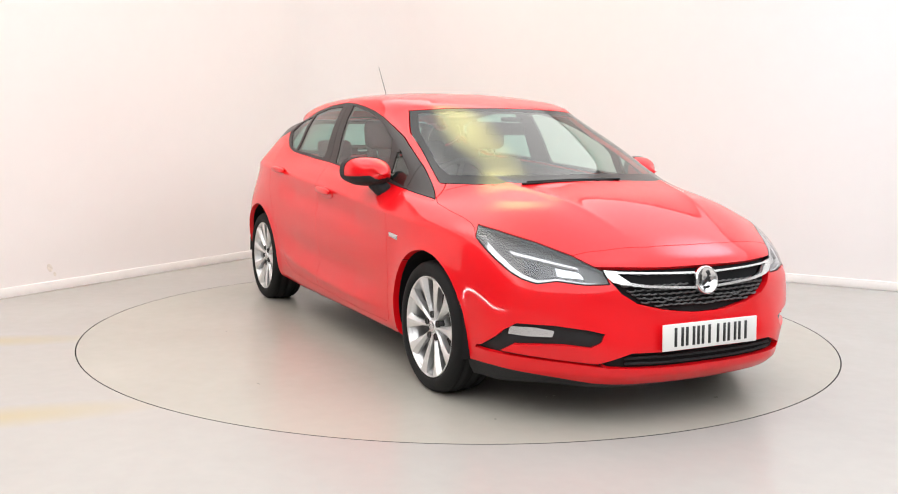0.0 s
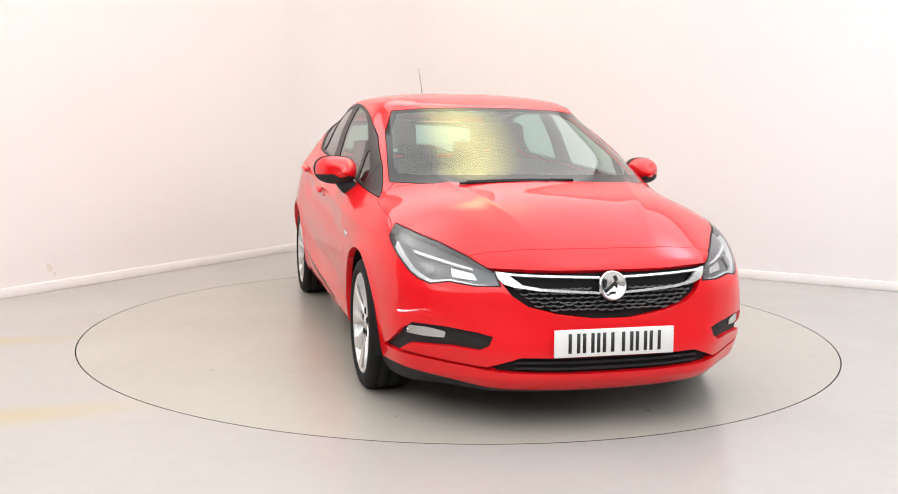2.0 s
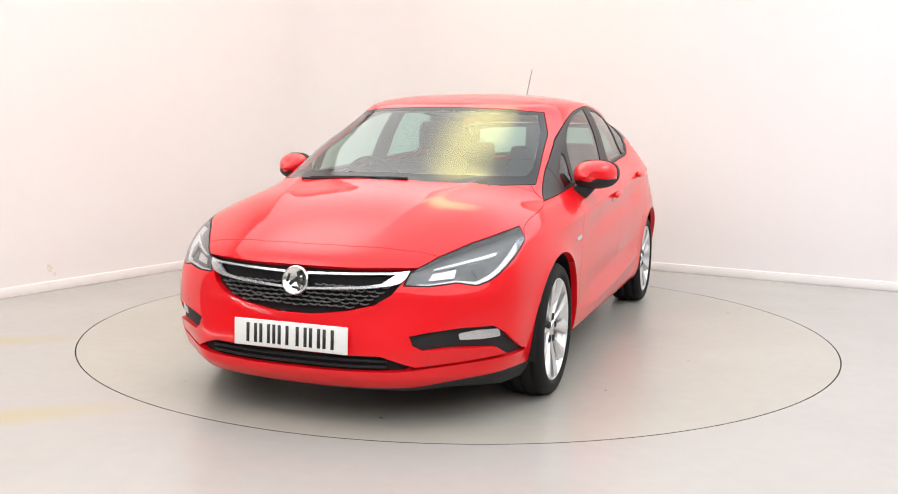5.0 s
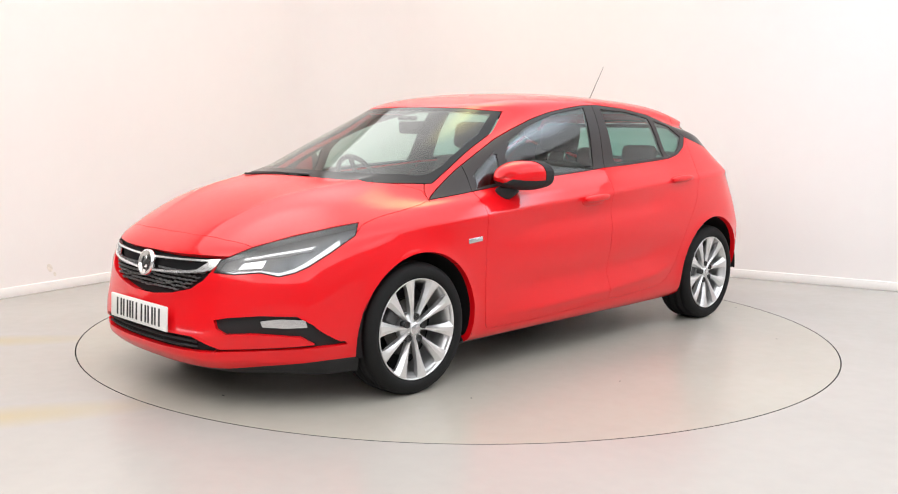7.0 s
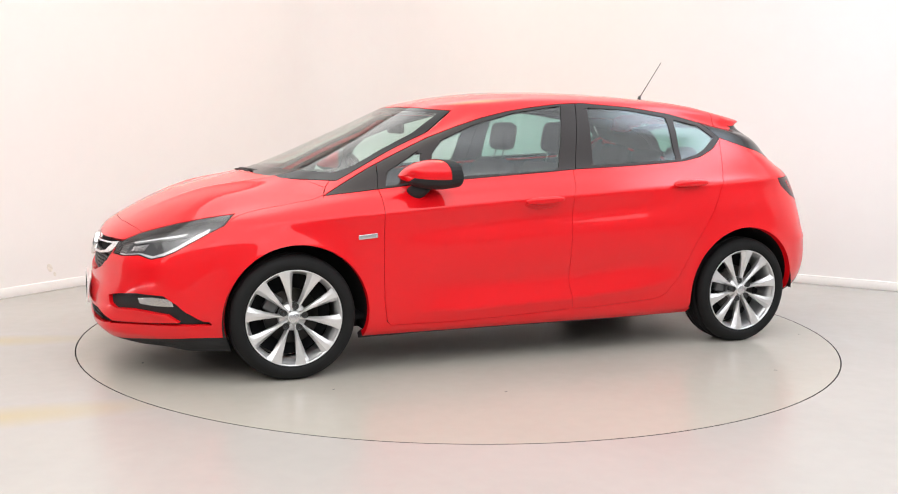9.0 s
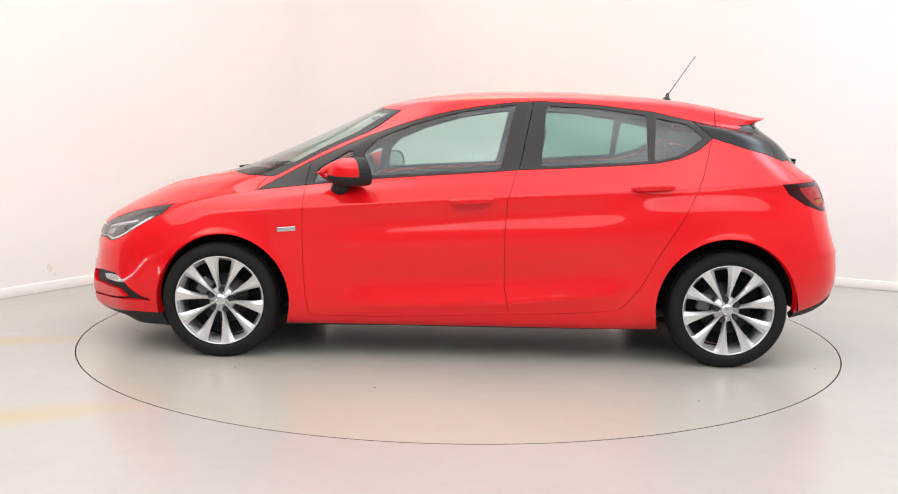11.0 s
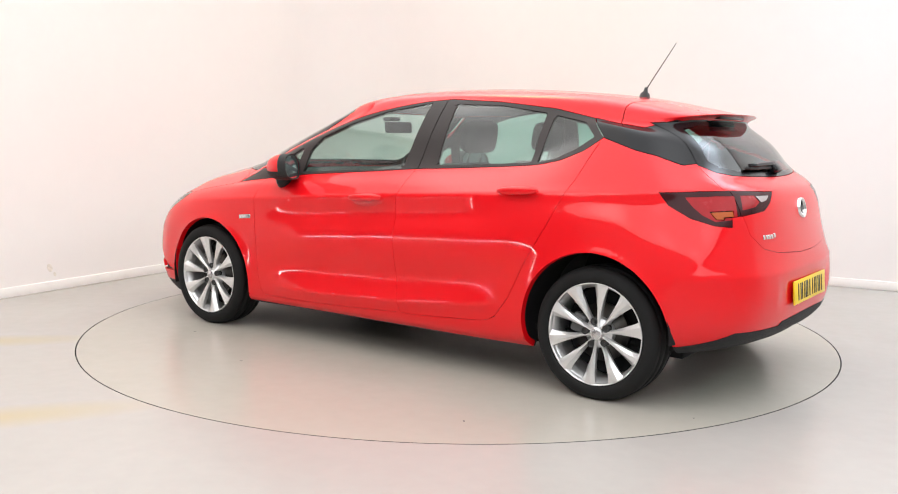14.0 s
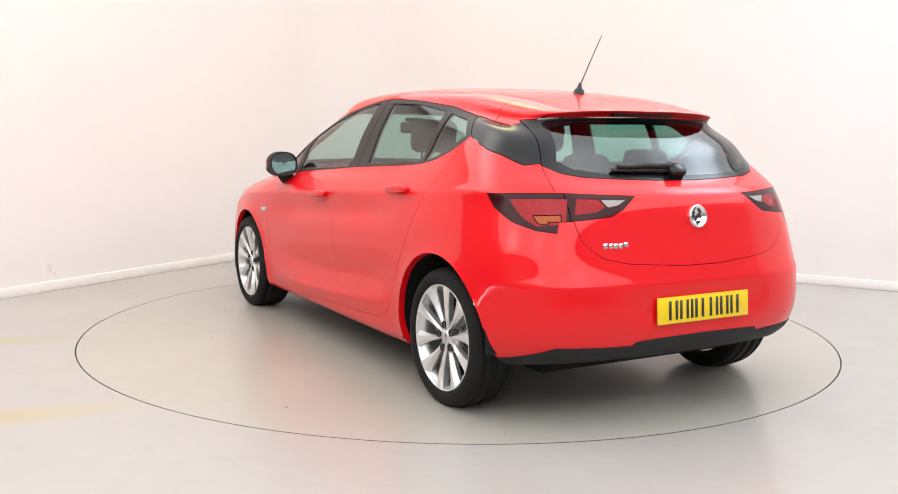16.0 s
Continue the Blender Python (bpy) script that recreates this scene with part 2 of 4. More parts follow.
wall("wall_east", RX, RX + 0.15, -RY, 0.15, mat=GREYWALL, label="plain grey painted studio wall")
# the two white walls meet in a rounded cove
COVE = 0.8
arc = [(COVE - COVE * math.sin(a), -COVE + COVE * math.cos(a)) for a in [math.pi / 2 * k / 48 for k in range(49)]]
bm = solid([[(x, y, z) for x, y in arc + [(-0.02, -COVE), (-0.02, 0.02), (COVE, 0.02)]] for z in (0.0, RH)], closed_v=True, caps=True)
tagged(placed(part("wall_corner", bm, WALL, smooth=False), ROOM), "rounded white plaster cove between the walls", "wall", kind="structure")
arc = [(COVE - (COVE - 0.016) * math.sin(a), -COVE + (COVE - 0.016) * math.cos(a)) for a in [math.pi / 2 * k / 48 for k in range(49)]]
back = [(COVE - COVE * math.sin(a), -COVE + COVE * math.cos(a)) for a in [math.pi / 2 * k / 48 for k in range(48, -1, -1)]]
bm = solid([[(x, y, z) for x, y in arc + back] for z in (0.0, 0.072)], closed_v=True, caps=True)
tagged(placed(part("baseboard", bm, SKIRT, smooth=False), ROOM), "low white painted skirting board along the wall", "skirting", kind="structure")
bm = bmesh.new()
box(bm, -0.15, RX + 0.15, -RY - 0.15, 0.15, RH, RH + 0.12)
tagged(placed(part("ceiling", bm, CEIL, smooth=False), ROOM), "plain white studio ceiling", "ceiling", kind="structure")


def skirting(name, x0, x1, y0, y1):
    bm = bmesh.new()
    box(bm, x0, x1, y0, y1, 0.0, 0.072, 0.004)
    tagged(placed(part(name, bm, SKIRT), ROOM), "low white painted skirting board along the wall", "skirting", kind="structure")


skirting("baseboard", COVE, RX, -0.016, 0.0)
skirting("baseboard", 0.0, 0.016, DOOR_B, -COVE)
skirting("baseboard", 0.016, RX - 0.016, -RY, -RY + 0.016)
skirting("baseboard", RX - 0.016, RX, -RY + 0.016, -0.016)

# ---- turntable ----
turntable = new("turntable")
tagged(turntable, "flush round grey resin turntable carrying the car", "turntable")
bm = lathe([(0.001, 0.0), (0.8, 0.0), (1.6, 0.0), (R_TABLE - 0.007, 0.0)], "z", 192)
part("disc", bm, FLOOR, turntable, smooth=False)
bm = lathe([(R_TABLE - 0.007, 0.0), (R_TABLE - 0.006, -0.001), (R_TABLE - 0.006, -0.045)], "z", 192)
part("edge_shade", bm, GROOVE, turntable, "turntable edge coloured dark as shade in the gap", smooth=False)
bm = lathe([(R_TABLE, -0.0005), (R_TABLE, -0.045)], "z", 192)
tagged(part("trim", bm, GROOVE, smooth=False), "gap wall round the turntable, coloured dark as shade", "gap", kind="structure")

# ---- car body surface ----
# Seventeen lines run up the half body from sill to roof, from the nose's middle round to the tail's middle.
RINGS = [
    [(1.98, 0, .135), (1.97, .26, .137), (1.93, .45, .142), (1.81, .61, .15), (1.70, .75, .15), (1.50, .79, .15), (1.2, .80, .16), (.85, .80, .165), (.3, .80, .17)],
    [(-.3, .80, .17), (-.9, .80, .175), (-1.4, .80, .2), (-1.75, .77, .25), (-1.95, .64, .28), (-2.03, .40, .29), (-2.05, .2, .29), (-2.05, 0, .29)],
    [(2.10, 0, .185), (2.09, .26, .187), (2.045, .45, .19), (1.90, .62, .2), (1.74, .775, .2), (1.5, .83, .205), (1.2, .85, .205), (.85, .85, .205), (.3, .85, .208)],
    [(-.3, .85, .21), (-.9, .85, .212), (-1.4, .85, .24), (-1.77, .82, .28), (-2.0, .67, .32), (-2.08, .42, .335), (-2.10, .2, .335), (-2.1, 0, .335)],
    [(2.145, 0, .31), (2.13, .26, .31), (2.085, .46, .31), (1.93, .65, .31), (1.765, .805, .31), (1.5, .855, .32), (1.2, .885, .32), (.85, .875, .30), (.3, .872, .30)],
    [(-.3, .872, .30), (-.9, .875, .30), (-1.4, .89, .33), (-1.80, .86, .38), (-2.03, .70, .42), (-2.105, .43, .44), (-2.118, .2, .44), (-2.12, 0, .44)],
    [(2.12, 0, .46), (2.105, .26, .46), (2.055, .46, .465), (1.93, .68, .475), (1.75, .81, .48), (1.5, .868, .49), (1.2, .892, .5), (.85, .885, .48), (.3, .88, .48)],
    [(-.3, .882, .48), (-.9, .89, .49), (-1.4, .905, .52), (-1.78, .88, .55), (-2.02, .71, .57), (-2.10, .43, .58), (-2.112, .2, .58), (-2.114, 0, .58)],
    [(2.085, 0, .655), (2.07, .26, .655), (2.01, .45, .66), (1.87, .67, .655), (1.71, .80, .65), (1.5, .862, .65), (1.2, .890, .66), (.85, .893, .66), (.3, .895, .66)],
    [(-.3, .898, .66), (-.9, .9, .67), (-1.4, .903, .69), (-1.76, .865, .71), (-1.975, .715, .70), (-2.065, .43, .69), (-2.095, .2, .685), (-2.10, 0, .685)],
    [(1.985, 0, .74), (1.97, .26, .74), (1.905, .45, .74), (1.78, .635, .742), (1.66, .765, .745), (1.47, .832, .76), (1.2, .865, .78), (.85, .887, .79), (.3, .89, .80)],
    [(-.3, .893, .81), (-.9, .892, .82), (-1.4, .885, .84), (-1.73, .83, .84), (-1.95, .69, .835), (-2.04, .41, .83), (-2.06, .2, .83), (-2.065, 0, .83)],
    [(1.65, 0, .897), (1.64, .26, .892), (1.61, .45, .885), (1.54, .60, .868), (1.46, .69, .85), (1.33, .765, .842), (1.12, .812, .852), (.85, .845, .87), (.3, .855, .90)],
    [(-.3, .855, .93), (-.9, .845, .95), (-1.4, .825, .99), (-1.69, .80, .975), (-1.90, .67, .96), (-2.01, .43, .95), (-2.04, .2, .95), (-2.045, 0, .95)],
    [(1.30, 0, .978), (1.285, .26, .974), (1.24, .43, .965), (1.19, .54, .956), (1.14, .62, .94), (1.09, .69, .915), (1.02, .755, .893), (.80, .785, .917), (.3, .785, .965)],
    [(-.3, .78, 1.01), (-.9, .76, 1.05), (-1.34, .69, 1.19), (-1.60, .71, 1.115), (-1.80, .598, 1.055), (-1.90, .40, 1.02), (-1.94, .2, 1.012), (-1.945, 0, 1.01)],
    [(.86, 0, 1.16), (.85, .25, 1.155), (.83, .40, 1.145), (.81, .49, 1.135), (.79, .55, 1.125), (.765, .60, 1.112), (.71, .655, 1.095), (.56, .715, 1.11), (.2, .72, 1.15)],
    [(-.35, .715, 1.20), (-.9, .695, 1.20), (-1.32, .645, 1.245), (-1.56, .645, 1.205), (-1.715, .555, 1.172), (-1.79, .38, 1.16), (-1.815, .2, 1.155), (-1.82, 0, 1.155)],
    [(.47, 0, 1.338), (.46, .24, 1.336), (.43, .37, 1.332), (.40, .45, 1.327), (.36, .50, 1.322), (.31, .55, 1.315), (.27, .595, 1.285), (.18, .625, 1.295), (-.05, .625, 1.335)],
    [(-.40, .62, 1.37), (-.85, .61, 1.348), (-1.22, .59, 1.29), (-1.46, .56, 1.255), (-1.59, .51, 1.262), (-1.645, .36, 1.275), (-1.66, .19, 1.28), (-1.665, 0, 1.28)],
]
EDGE = [(.43, 0), (.42, .23), (.39, .36), (.355, .44), (.31, .485), (.26, .515), (.18, .545), (.06, .565), (-.10, .57), (-.42, .572), (-.85, .565), (-1.22, .55), (-1.50, .53), (-1.66, .47), (-1.72, .34), (-1.74, .18), (-1.745, 0)]
SPINE = [.38, .36, .33, .29, .24, .18, .11, .0, -.13, -.43, -.85, -1.2, -1.45, -1.58, -1.65, -1.69, -1.70]


def roof_z(x, y):
    z = np.interp(x, [-1.8, -1.745, -1.6, -1.4, -1.24, -1.0, -.7, -.3, 0, .2, .36, .5], [1.30, 1.307, 1.328, 1.372, 1.40, 1.424, 1.441, 1.447, 1.431, 1.405, 1.370, 1.334])
    return z - 0.05 * y * y - 0.25 * y ** 4


net = [RINGS[i] + RINGS[i + 1] for i in range(0, len(RINGS), 2)]
net.append([(x, y, roof_z(x, y)) for x, y in EDGE])
net.append([((x + s) / 2, y / 2, roof_z((x + s) / 2, y / 2)) for (x, y), s in zip(EDGE, SPINE)])
net.append([(s, 0, roof_z(s, 0)) for s in SPINE])
net = np.array(net, float)
MIRROR = np.array([1, -1, 1.0])


def catmull(a, n):
    """Refine the first axis of a by n with a centripetal spline; the end rows lie beyond both ends."""
    out = []
    for i in range(1, len(a) - 2):
        p0, p1, p2, p3 = a[i - 1], a[i], a[i + 1], a[i + 2]
        d = [np.maximum(np.sum((q - p) ** 2, -1, keepdims=True) ** 0.25, 0.03) for p, q in ((p0, p1), (p1, p2), (p2, p3))]
        m1 = (p1 - p0) / d[0] - (p2 - p0) / (d[0] + d[1]) + (p2 - p1) / d[1]
        m2 = (p2 - p1) / d[1] - (p3 - p1) / (d[1] + d[2]) + (p3 - p2) / d[2]
        m1, m2 = m1 * d[1], m2 * d[1]
        for k in range(n):
            t = k / n
            out.append((2 * t ** 3 - 3 * t * t + 1) * p1 + (t ** 3 - 2 * t * t + t) * m1 + (3 * t * t - 2 * t ** 3) * p2 + (t ** 3 - t * t) * m2)
    out.append(a[-2])
    return np.array(out)


NU, NV = 14, 10
g = net.transpose(1, 0, 2)
g = catmull(np.concatenate([g[1:2] * MIRROR, g, g[-2:-1] * MIRROR]), NU)
g = g.transpose(1, 0, 2)
g = catmull(np.concatenate([2 * g[:1] - g[1:2], g, g[-2:-1] * MIRROR]), NV)
for _ in range(10):
    e = np.concatenate([g[:, 1:2] * MIRROR, g, g[:, -2:-1] * MIRROR], 1)
    g = 0.5 * g + 0.25 * (e[:, :-2] + e[:, 2:])
    e = np.concatenate([2 * g[:1] - g[1:2], g, g[-2:-1] * MIRROR], 0)
    g = 0.5 * g + 0.25 * (e[:-2] + e[2:])
# the tail's corners are rounder than the rest
soft = np.clip((-1.50 - g[..., 0]) / .25, 0, 1) * np.clip((.99 - g[..., 2]) / .06, 0, 1)
soft[:2] = 0
for _ in range(26):
    e = np.concatenate([g[:, 1:2] * MIRROR, g, g[:, -2:-1] * MIRROR], 1)
    r = 0.5 * g + 0.25 * (e[:, :-2] + e[:, 2:])
    e = np.concatenate([2 * r[:1] - r[1:2], r, r[-2:-1] * MIRROR], 0)
    r = 0.5 * r + 0.25 * (e[:-2] + e[2:])
    g = g + (r - g) * soft[..., None]


def normals(g):
    e = np.concatenate([g[:, 1:2] * MIRROR, g, g[:, -2:-1] * MIRROR], 1)
    n = np.cross(e[:, 2:] - e[:, :-2], np.gradient(g, axis=0))
    n /= np.linalg.norm(n, axis=2, keepdims=True) + 1e-12
    return n if n[40, 120, 1] > 0 else -n


def crease(d, w):
    return np.exp(-np.sqrt(d * d + 0.00002) / w)


nrm = normals(g)
X, Y, Z = g[..., 0], g[..., 1], g[..., 2]
flank = np.clip((np.abs(nrm[..., 1]) - 0.55) / 0.3, 0, 1)
upper = np.interp(X, [-1.95, -1.66, -1.0, -.1, .8, 1.4], [.975, .955, .915, .865, .80, .76])
lower = np.interp(X, [-1.1, -.8, -.3, .3, .8], [.44, .37, .325, .30, .30])
ends = np.clip((X + 2.0) / 0.3, 0, 1) * np.clip((1.5 - X) / 0.5, 0, 1)
mid = np.clip((X + 1.0) / 0.3, 0, 1) * np.clip((0.75 - X) / 0.4, 0, 1)
swell = 0.018 * crease(Z - upper, 0.028) * flank * ends - 0.018 * np.exp(-((Z - upper + 0.10) / 0.06) ** 2) * flank * mid
swell += (0.017 * crease(Z - lower, 0.03) - 0.014 * np.exp(-((Z - lower - 0.12) / 0.07) ** 2)) * flank * mid
rump = np.clip((-1.75 - X) / 0.15, 0, 1)
swell += (0.008 * crease(Z - 0.60, 0.025) - 0.008 * np.exp(-((Z - 0.50) / 0.06) ** 2) * np.clip((0.42 - Y) / 0.06, 0, 1)) * rump
chin = np.clip((X - 1.72) / 0.15, 0, 1)
swell += (0.010 * crease(Z - 0.225, 0.02) + 0.006 * crease(Z - np.interp(Y, [0, .45, .8], [.45, .56, .56]), 0.025)) * chin
bonnet = np.clip((X - 1.1) / 0.15, 0, 1) * np.clip((1.95 - X) / 0.35, 0, 1) * np.clip((nrm[..., 2] - 0.5) / 0.3, 0, 1)
swell += 0.010 * crease(np.abs(Y) - np.interp(X, [1.1, 1.9], [.50, .27]), 0.04) * bonnet
for c in ((1.215, 0.31, 0.352), (-1.415, 0.315, 0.365)):
    swell += 0.010 * np.exp(-np.clip(np.hypot(X - c[0], Z - c[1]) - c[2], 0, 1) / 0.03) * flank * np.clip((0.8 - Z) / 0.1, 0, 1)
g = g + nrm * swell[..., None]
nrm = normals(g)


class Skin:
    """Triangles of the half body that can be cut along outlines."""

    def __init__(self, grid, normals):
        nv, nu = grid.shape[:2]
        self.v, self.n = [tuple(p) for p in grid.reshape(-1, 3)], [tuple(p) for p in normals.reshape(-1, 3)]
        i = np.arange(nv * nu).reshape(nv, nu)
        a, b, c, d = i[:-1, :-1].ravel(), i[:-1, 1:].ravel(), i[1:, 1:].ravel(), i[1:, :-1].ravel()
        self.f = np.concatenate([np.stack([a, b, c], 1), np.stack([a, c, d], 1)])
        self.tag = np.zeros(len(self.f), int)

    def cut(self, field, only=None):
        """Split triangles where field changes sign; gives which triangles lie inside (field below 0)."""
        V = np.array(self.v)
        s = field(V)
        s = np.where(np.abs(s) < 1e-6, 1e-6, s)
        fs = s[self.f] < 0
        k = fs.sum(1)
        cross = (k > 0) & (k < 3)
        if only is not None:
            cross &= np.isin(self.tag, only)
        keep_f, keep_t, keep_in = list(self.f[~cross]), list(self.tag[~cross]), list(k[~cross] == 3)
        made = {}

        def mid(i, j):
            key = (min(i, j), max(i, j))
            if key not in made:
                t = s[i] / (s[i] - s[j])
                made[key] = len(self.v)
                self.v.append(tuple(V[i] + (V[j] - V[i]) * t))
                ni, nj = np.array(self.n[i]), np.array(self.n[j])
                q = ni + (nj - ni) * t
                self.n.append(tuple(q / (np.linalg.norm(q) + 1e-12)))
            return made[key]

        for f, t in zip(self.f[cross], self.tag[cross]):
            ins = [s[q] < 0 for q in f]
            lone = ins.index(True) if sum(ins) == 1 else ins.index(False)
            a, b, c = f[lone], f[(lone + 1) % 3], f[(lone + 2) % 3]
            ab, ac = mid(a, b), mid(a, c)
            for tri, side in (((a, ab, ac), ins[lone]), ((ab, b, c), not ins[lone]), ((ab, c, ac), not ins[lone])):
                keep_f.append(np.array(tri))
                keep_t.append(t)
                keep_in.append(side)
        self.f, self.tag = np.array(keep_f), np.array(keep_t)
        return np.array(keep_in)

    def refine(self, region):
        """Split each triangle in a region into four."""
        V = np.array(self.v)
        pick = region(V[self.f].mean(1))
        made, out, tags = {}, [], []
        for f, t in zip(self.f[pick], self.tag[pick]):
            m = []
            for i, j in ((f[0], f[1]), (f[1], f[2]), (f[2], f[0])):
                key = (min(i, j), max(i, j))
                if key not in made:
                    made[key] = len(self.v)
                    self.v.append(tuple((V[i] + V[j]) / 2))
                    q = np.array(self.n[i]) + np.array(self.n[j])
                    self.n.append(tuple(q / np.linalg.norm(q)))
                m.append(made[key])
            out += [(f[0], m[0], m[2]), (m[0], f[1], m[1]), (m[2], m[1], f[2]), (m[0], m[1], m[2])]
            tags += [t] * 4
        self.f = np.concatenate([self.f[~pick], np.array(out, int)])
        self.tag = np.concatenate([self.tag[~pick], np.array(tags, int)])

    def mark(self, field, tag, only=None, levels=(0.0,)):
        """Cut along the levels of a field and tag what lies below the last of them."""
        for level in levels:
            self.cut(lambda V: field(V) - level, only)
        inside = field(np.array(self.v)[self.f].mean(1)) < levels[-1]
        if only is not None:
            inside &= np.isin(self.tag, only)
        self.tag[inside] = tag

    def slit(self, field, width, only):
        """Take out a narrow band on both sides of a field's zero line."""
        for level in (-width, width):
            self.cut(lambda V: field(V) - level, only)
        self.tag[(np.abs(field(np.array(self.v)[self.f].mean(1))) < width) & np.isin(self.tag, only)] = GONE

    def mesh(self, name, tags, mat, parent, side=1, both=False, lip=0.03, shift=0.0, label="", shadow=True, keep=None, edge=None):
        f = self.f[np.isin(self.tag, tags)]
        if keep is not None:
            f = f[keep(np.array(self.v)[f].mean(1))]
        if not len(f):
            return None
        used, inv = np.unique(f, return_inverse=True)
        f = inv.reshape(-1, 3)
        v, n = np.array(self.v)[used], np.array(self.n)[used]
        v = v + n * shift
        edges = {}
        for a, b, c in f:
            for p, q in ((a, b), (b, c), (c, a)):
                edges[(p, q)] = edges.get((p, q), 0) + 1
        rim = [(p, q) for p, q in edges if (q, p) not in edges and not (abs(v[p][1]) < 1e-5 and abs(v[q][1]) < 1e-5)]
        faces, nn, vv = [tuple(t) for t in f], list(n), list(v)
        skin_faces = len(faces)
        if lip:
            inn, top = {}, {}
            for p, q in rim:
                d = v[q] - v[p]
                d /= np.linalg.norm(d) + 1e-12
                out = np.cross(d, n[p])
                for r in (p, q):
                    if r not in inn:
                        top[r] = len(vv)
                        vv.append(v[r])
                        nn.append(out)
                        inn[r] = len(vv)
                        vv.append(v[r] - n[r] * lip)
                        nn.append(out)
                faces.append((top[q], top[p], inn[p], inn[q]))
        vv, nn = np.array(vv), np.array(nn)
        if both:
            k = len(vv)
            centre = np.abs(vv[:, 1]) < 1e-5
            idx = np.where(centre, np.arange(k), np.arange(k) + k)
            faces += [tuple(idx[i] for i in reversed(t)) for t in faces]
            vv, nn = np.concatenate([vv, vv * MIRROR]), np.concatenate([nn, nn * MIRROR])
        elif side < 0:
            vv, nn = vv * MIRROR, nn * MIRROR
            faces = [tuple(reversed(t)) for t in faces]
        me = bpy.data.meshes.new(name)
        me.from_pydata(vv.tolist(), [], [tuple(int(i) for i in t) for t in faces])
        me.update()
        me.polygons.foreach_set("use_smooth", [True] * len(me.polygons))
        me.normals_split_custom_set_from_vertices(nn.tolist())
        me.materials.append(mat)
        if edge is not None:
            me.materials.append(edge)
            once = [0] * skin_faces + [1] * (len(faces) // (2 if both else 1) - skin_faces)
            me.polygons.foreach_set("material_index", once * (2 if both else 1))
        ob = new(name, me)
        ob.parent = parent
        ob.visible_shadow = shadow
        if label:
            ob["label"] = label
        return ob


def smooth_outline(points, n=6, closed=True):
    a = np.array(points, float)
    a = np.concatenate([a[-1:], a, a[:2]]) if closed else np.concatenate([2 * a[:1] - a[1:2], a, 2 * a[-1:] - a[-2:-1]])
    out = catmull(a, n)
    return out[:-1] if closed else out


def outline(points, axes, where=None, curve=0, sharp=False):
    """A field: distance to a closed outline in the plane of two axes, negative inside; where: a test on the points."""
    poly = np.array(points, float) if not curve else smooth_outline(points, curve)
    a, b = poly, np.roll(poly, -1, 0)

    def field(V):
        q = V @ np.array(axes, float).T
        d2 = np.full(len(q), 1e9)
        inside = np.zeros(len(q), bool)
        for (x0, y0), (x1, y1) in zip(a, b):
            ex, ey = x1 - x0, y1 - y0
            wx, wy = q[:, 0] - x0, q[:, 1] - y0
            t = np.clip((wx * ex + wy * ey) / (ex * ex + ey * ey + 1e-12), 0, 1)
            d2 = np.minimum(d2, (wx - ex * t) ** 2 + (wy - ey * t) ** 2)
            if abs(ey) > 1e-12:
                hit = ((y0 > q[:, 1]) != (y1 > q[:, 1])) & (q[:, 0] < x0 + ex * (q[:, 1] - y0) / ey)
                inside ^= hit
        s = np.where(inside, -1, 1) * np.sqrt(d2)
        if where is not None:
            s = np.where(where(V), s, np.abs(s) + 0.02)
        return s
    return field


def seam(points, axes, where=None, curve=6):
    """A field: distance to an open line, with a sign for its two sides."""
    poly = smooth_outline(points, curve, False) if curve else np.array(points, float)

    def field(V):
        q = V @ np.array(axes, float).T
        d2, sign = np.full(len(q), 1e9), np.ones(len(q))
        for (x0, y0), (x1, y1) in zip(poly[:-1], poly[1:]):
            ex, ey = x1 - x0, y1 - y0
            wx, wy = q[:, 0] - x0, q[:, 1] - y0
            t = np.clip((wx * ex + wy * ey) / (ex * ex + ey * ey + 1e-12), 0, 1)
            d = (wx - ex * t) ** 2 + (wy - ey * t) ** 2
            sign = np.where(d < d2, np.sign(ex * wy - ey * wx + 1e-9), sign)
            d2 = np.minimum(d2, d)
        s = np.sqrt(d2) * sign
        if where is not None:
            s = np.where(where(V), s, np.abs(s) + 0.02)
        return s
    return field


SIDE, FRONT, TOP = [(1, 0, 0), (0, 0, 1)], [(0, 1, 0), (0, 0, 1)], [(1, 0, 0), (0, 1, 0)]
skin = Skin(g, nrm)
GONE, PAINT, DLO, WS = -1, 0, 20, 30
aside = lambda V: (V[:, 1] > 0.45)
ARCH_F, ARCH_R = (1.215, 0.31, 0.352), (-1.415, 0.315, 0.365)


def arch(c):
    def field(V):
        s = np.hypot(V[:, 0] - c[0], V[:, 2] - c[1]) - c[2]
        return np.where(V[:, 1] > 0.5, s, 1.0)
    return field


skin.refine(lambda C: (C[:, 0] > 1.45) & (C[:, 2] < .83))
skin.refine(lambda C: (C[:, 0] > 1.85) & (C[:, 2] > .44) & (C[:, 2] < .69))
skin.refine(lambda C: (C[:, 0] < -1.6) & (C[:, 2] > .78) & (C[:, 2] < 1.0))
skin.mark(arch(ARCH_F), GONE)
skin.mark(arch(ARCH_R), GONE)
car = new("hatchback_car")
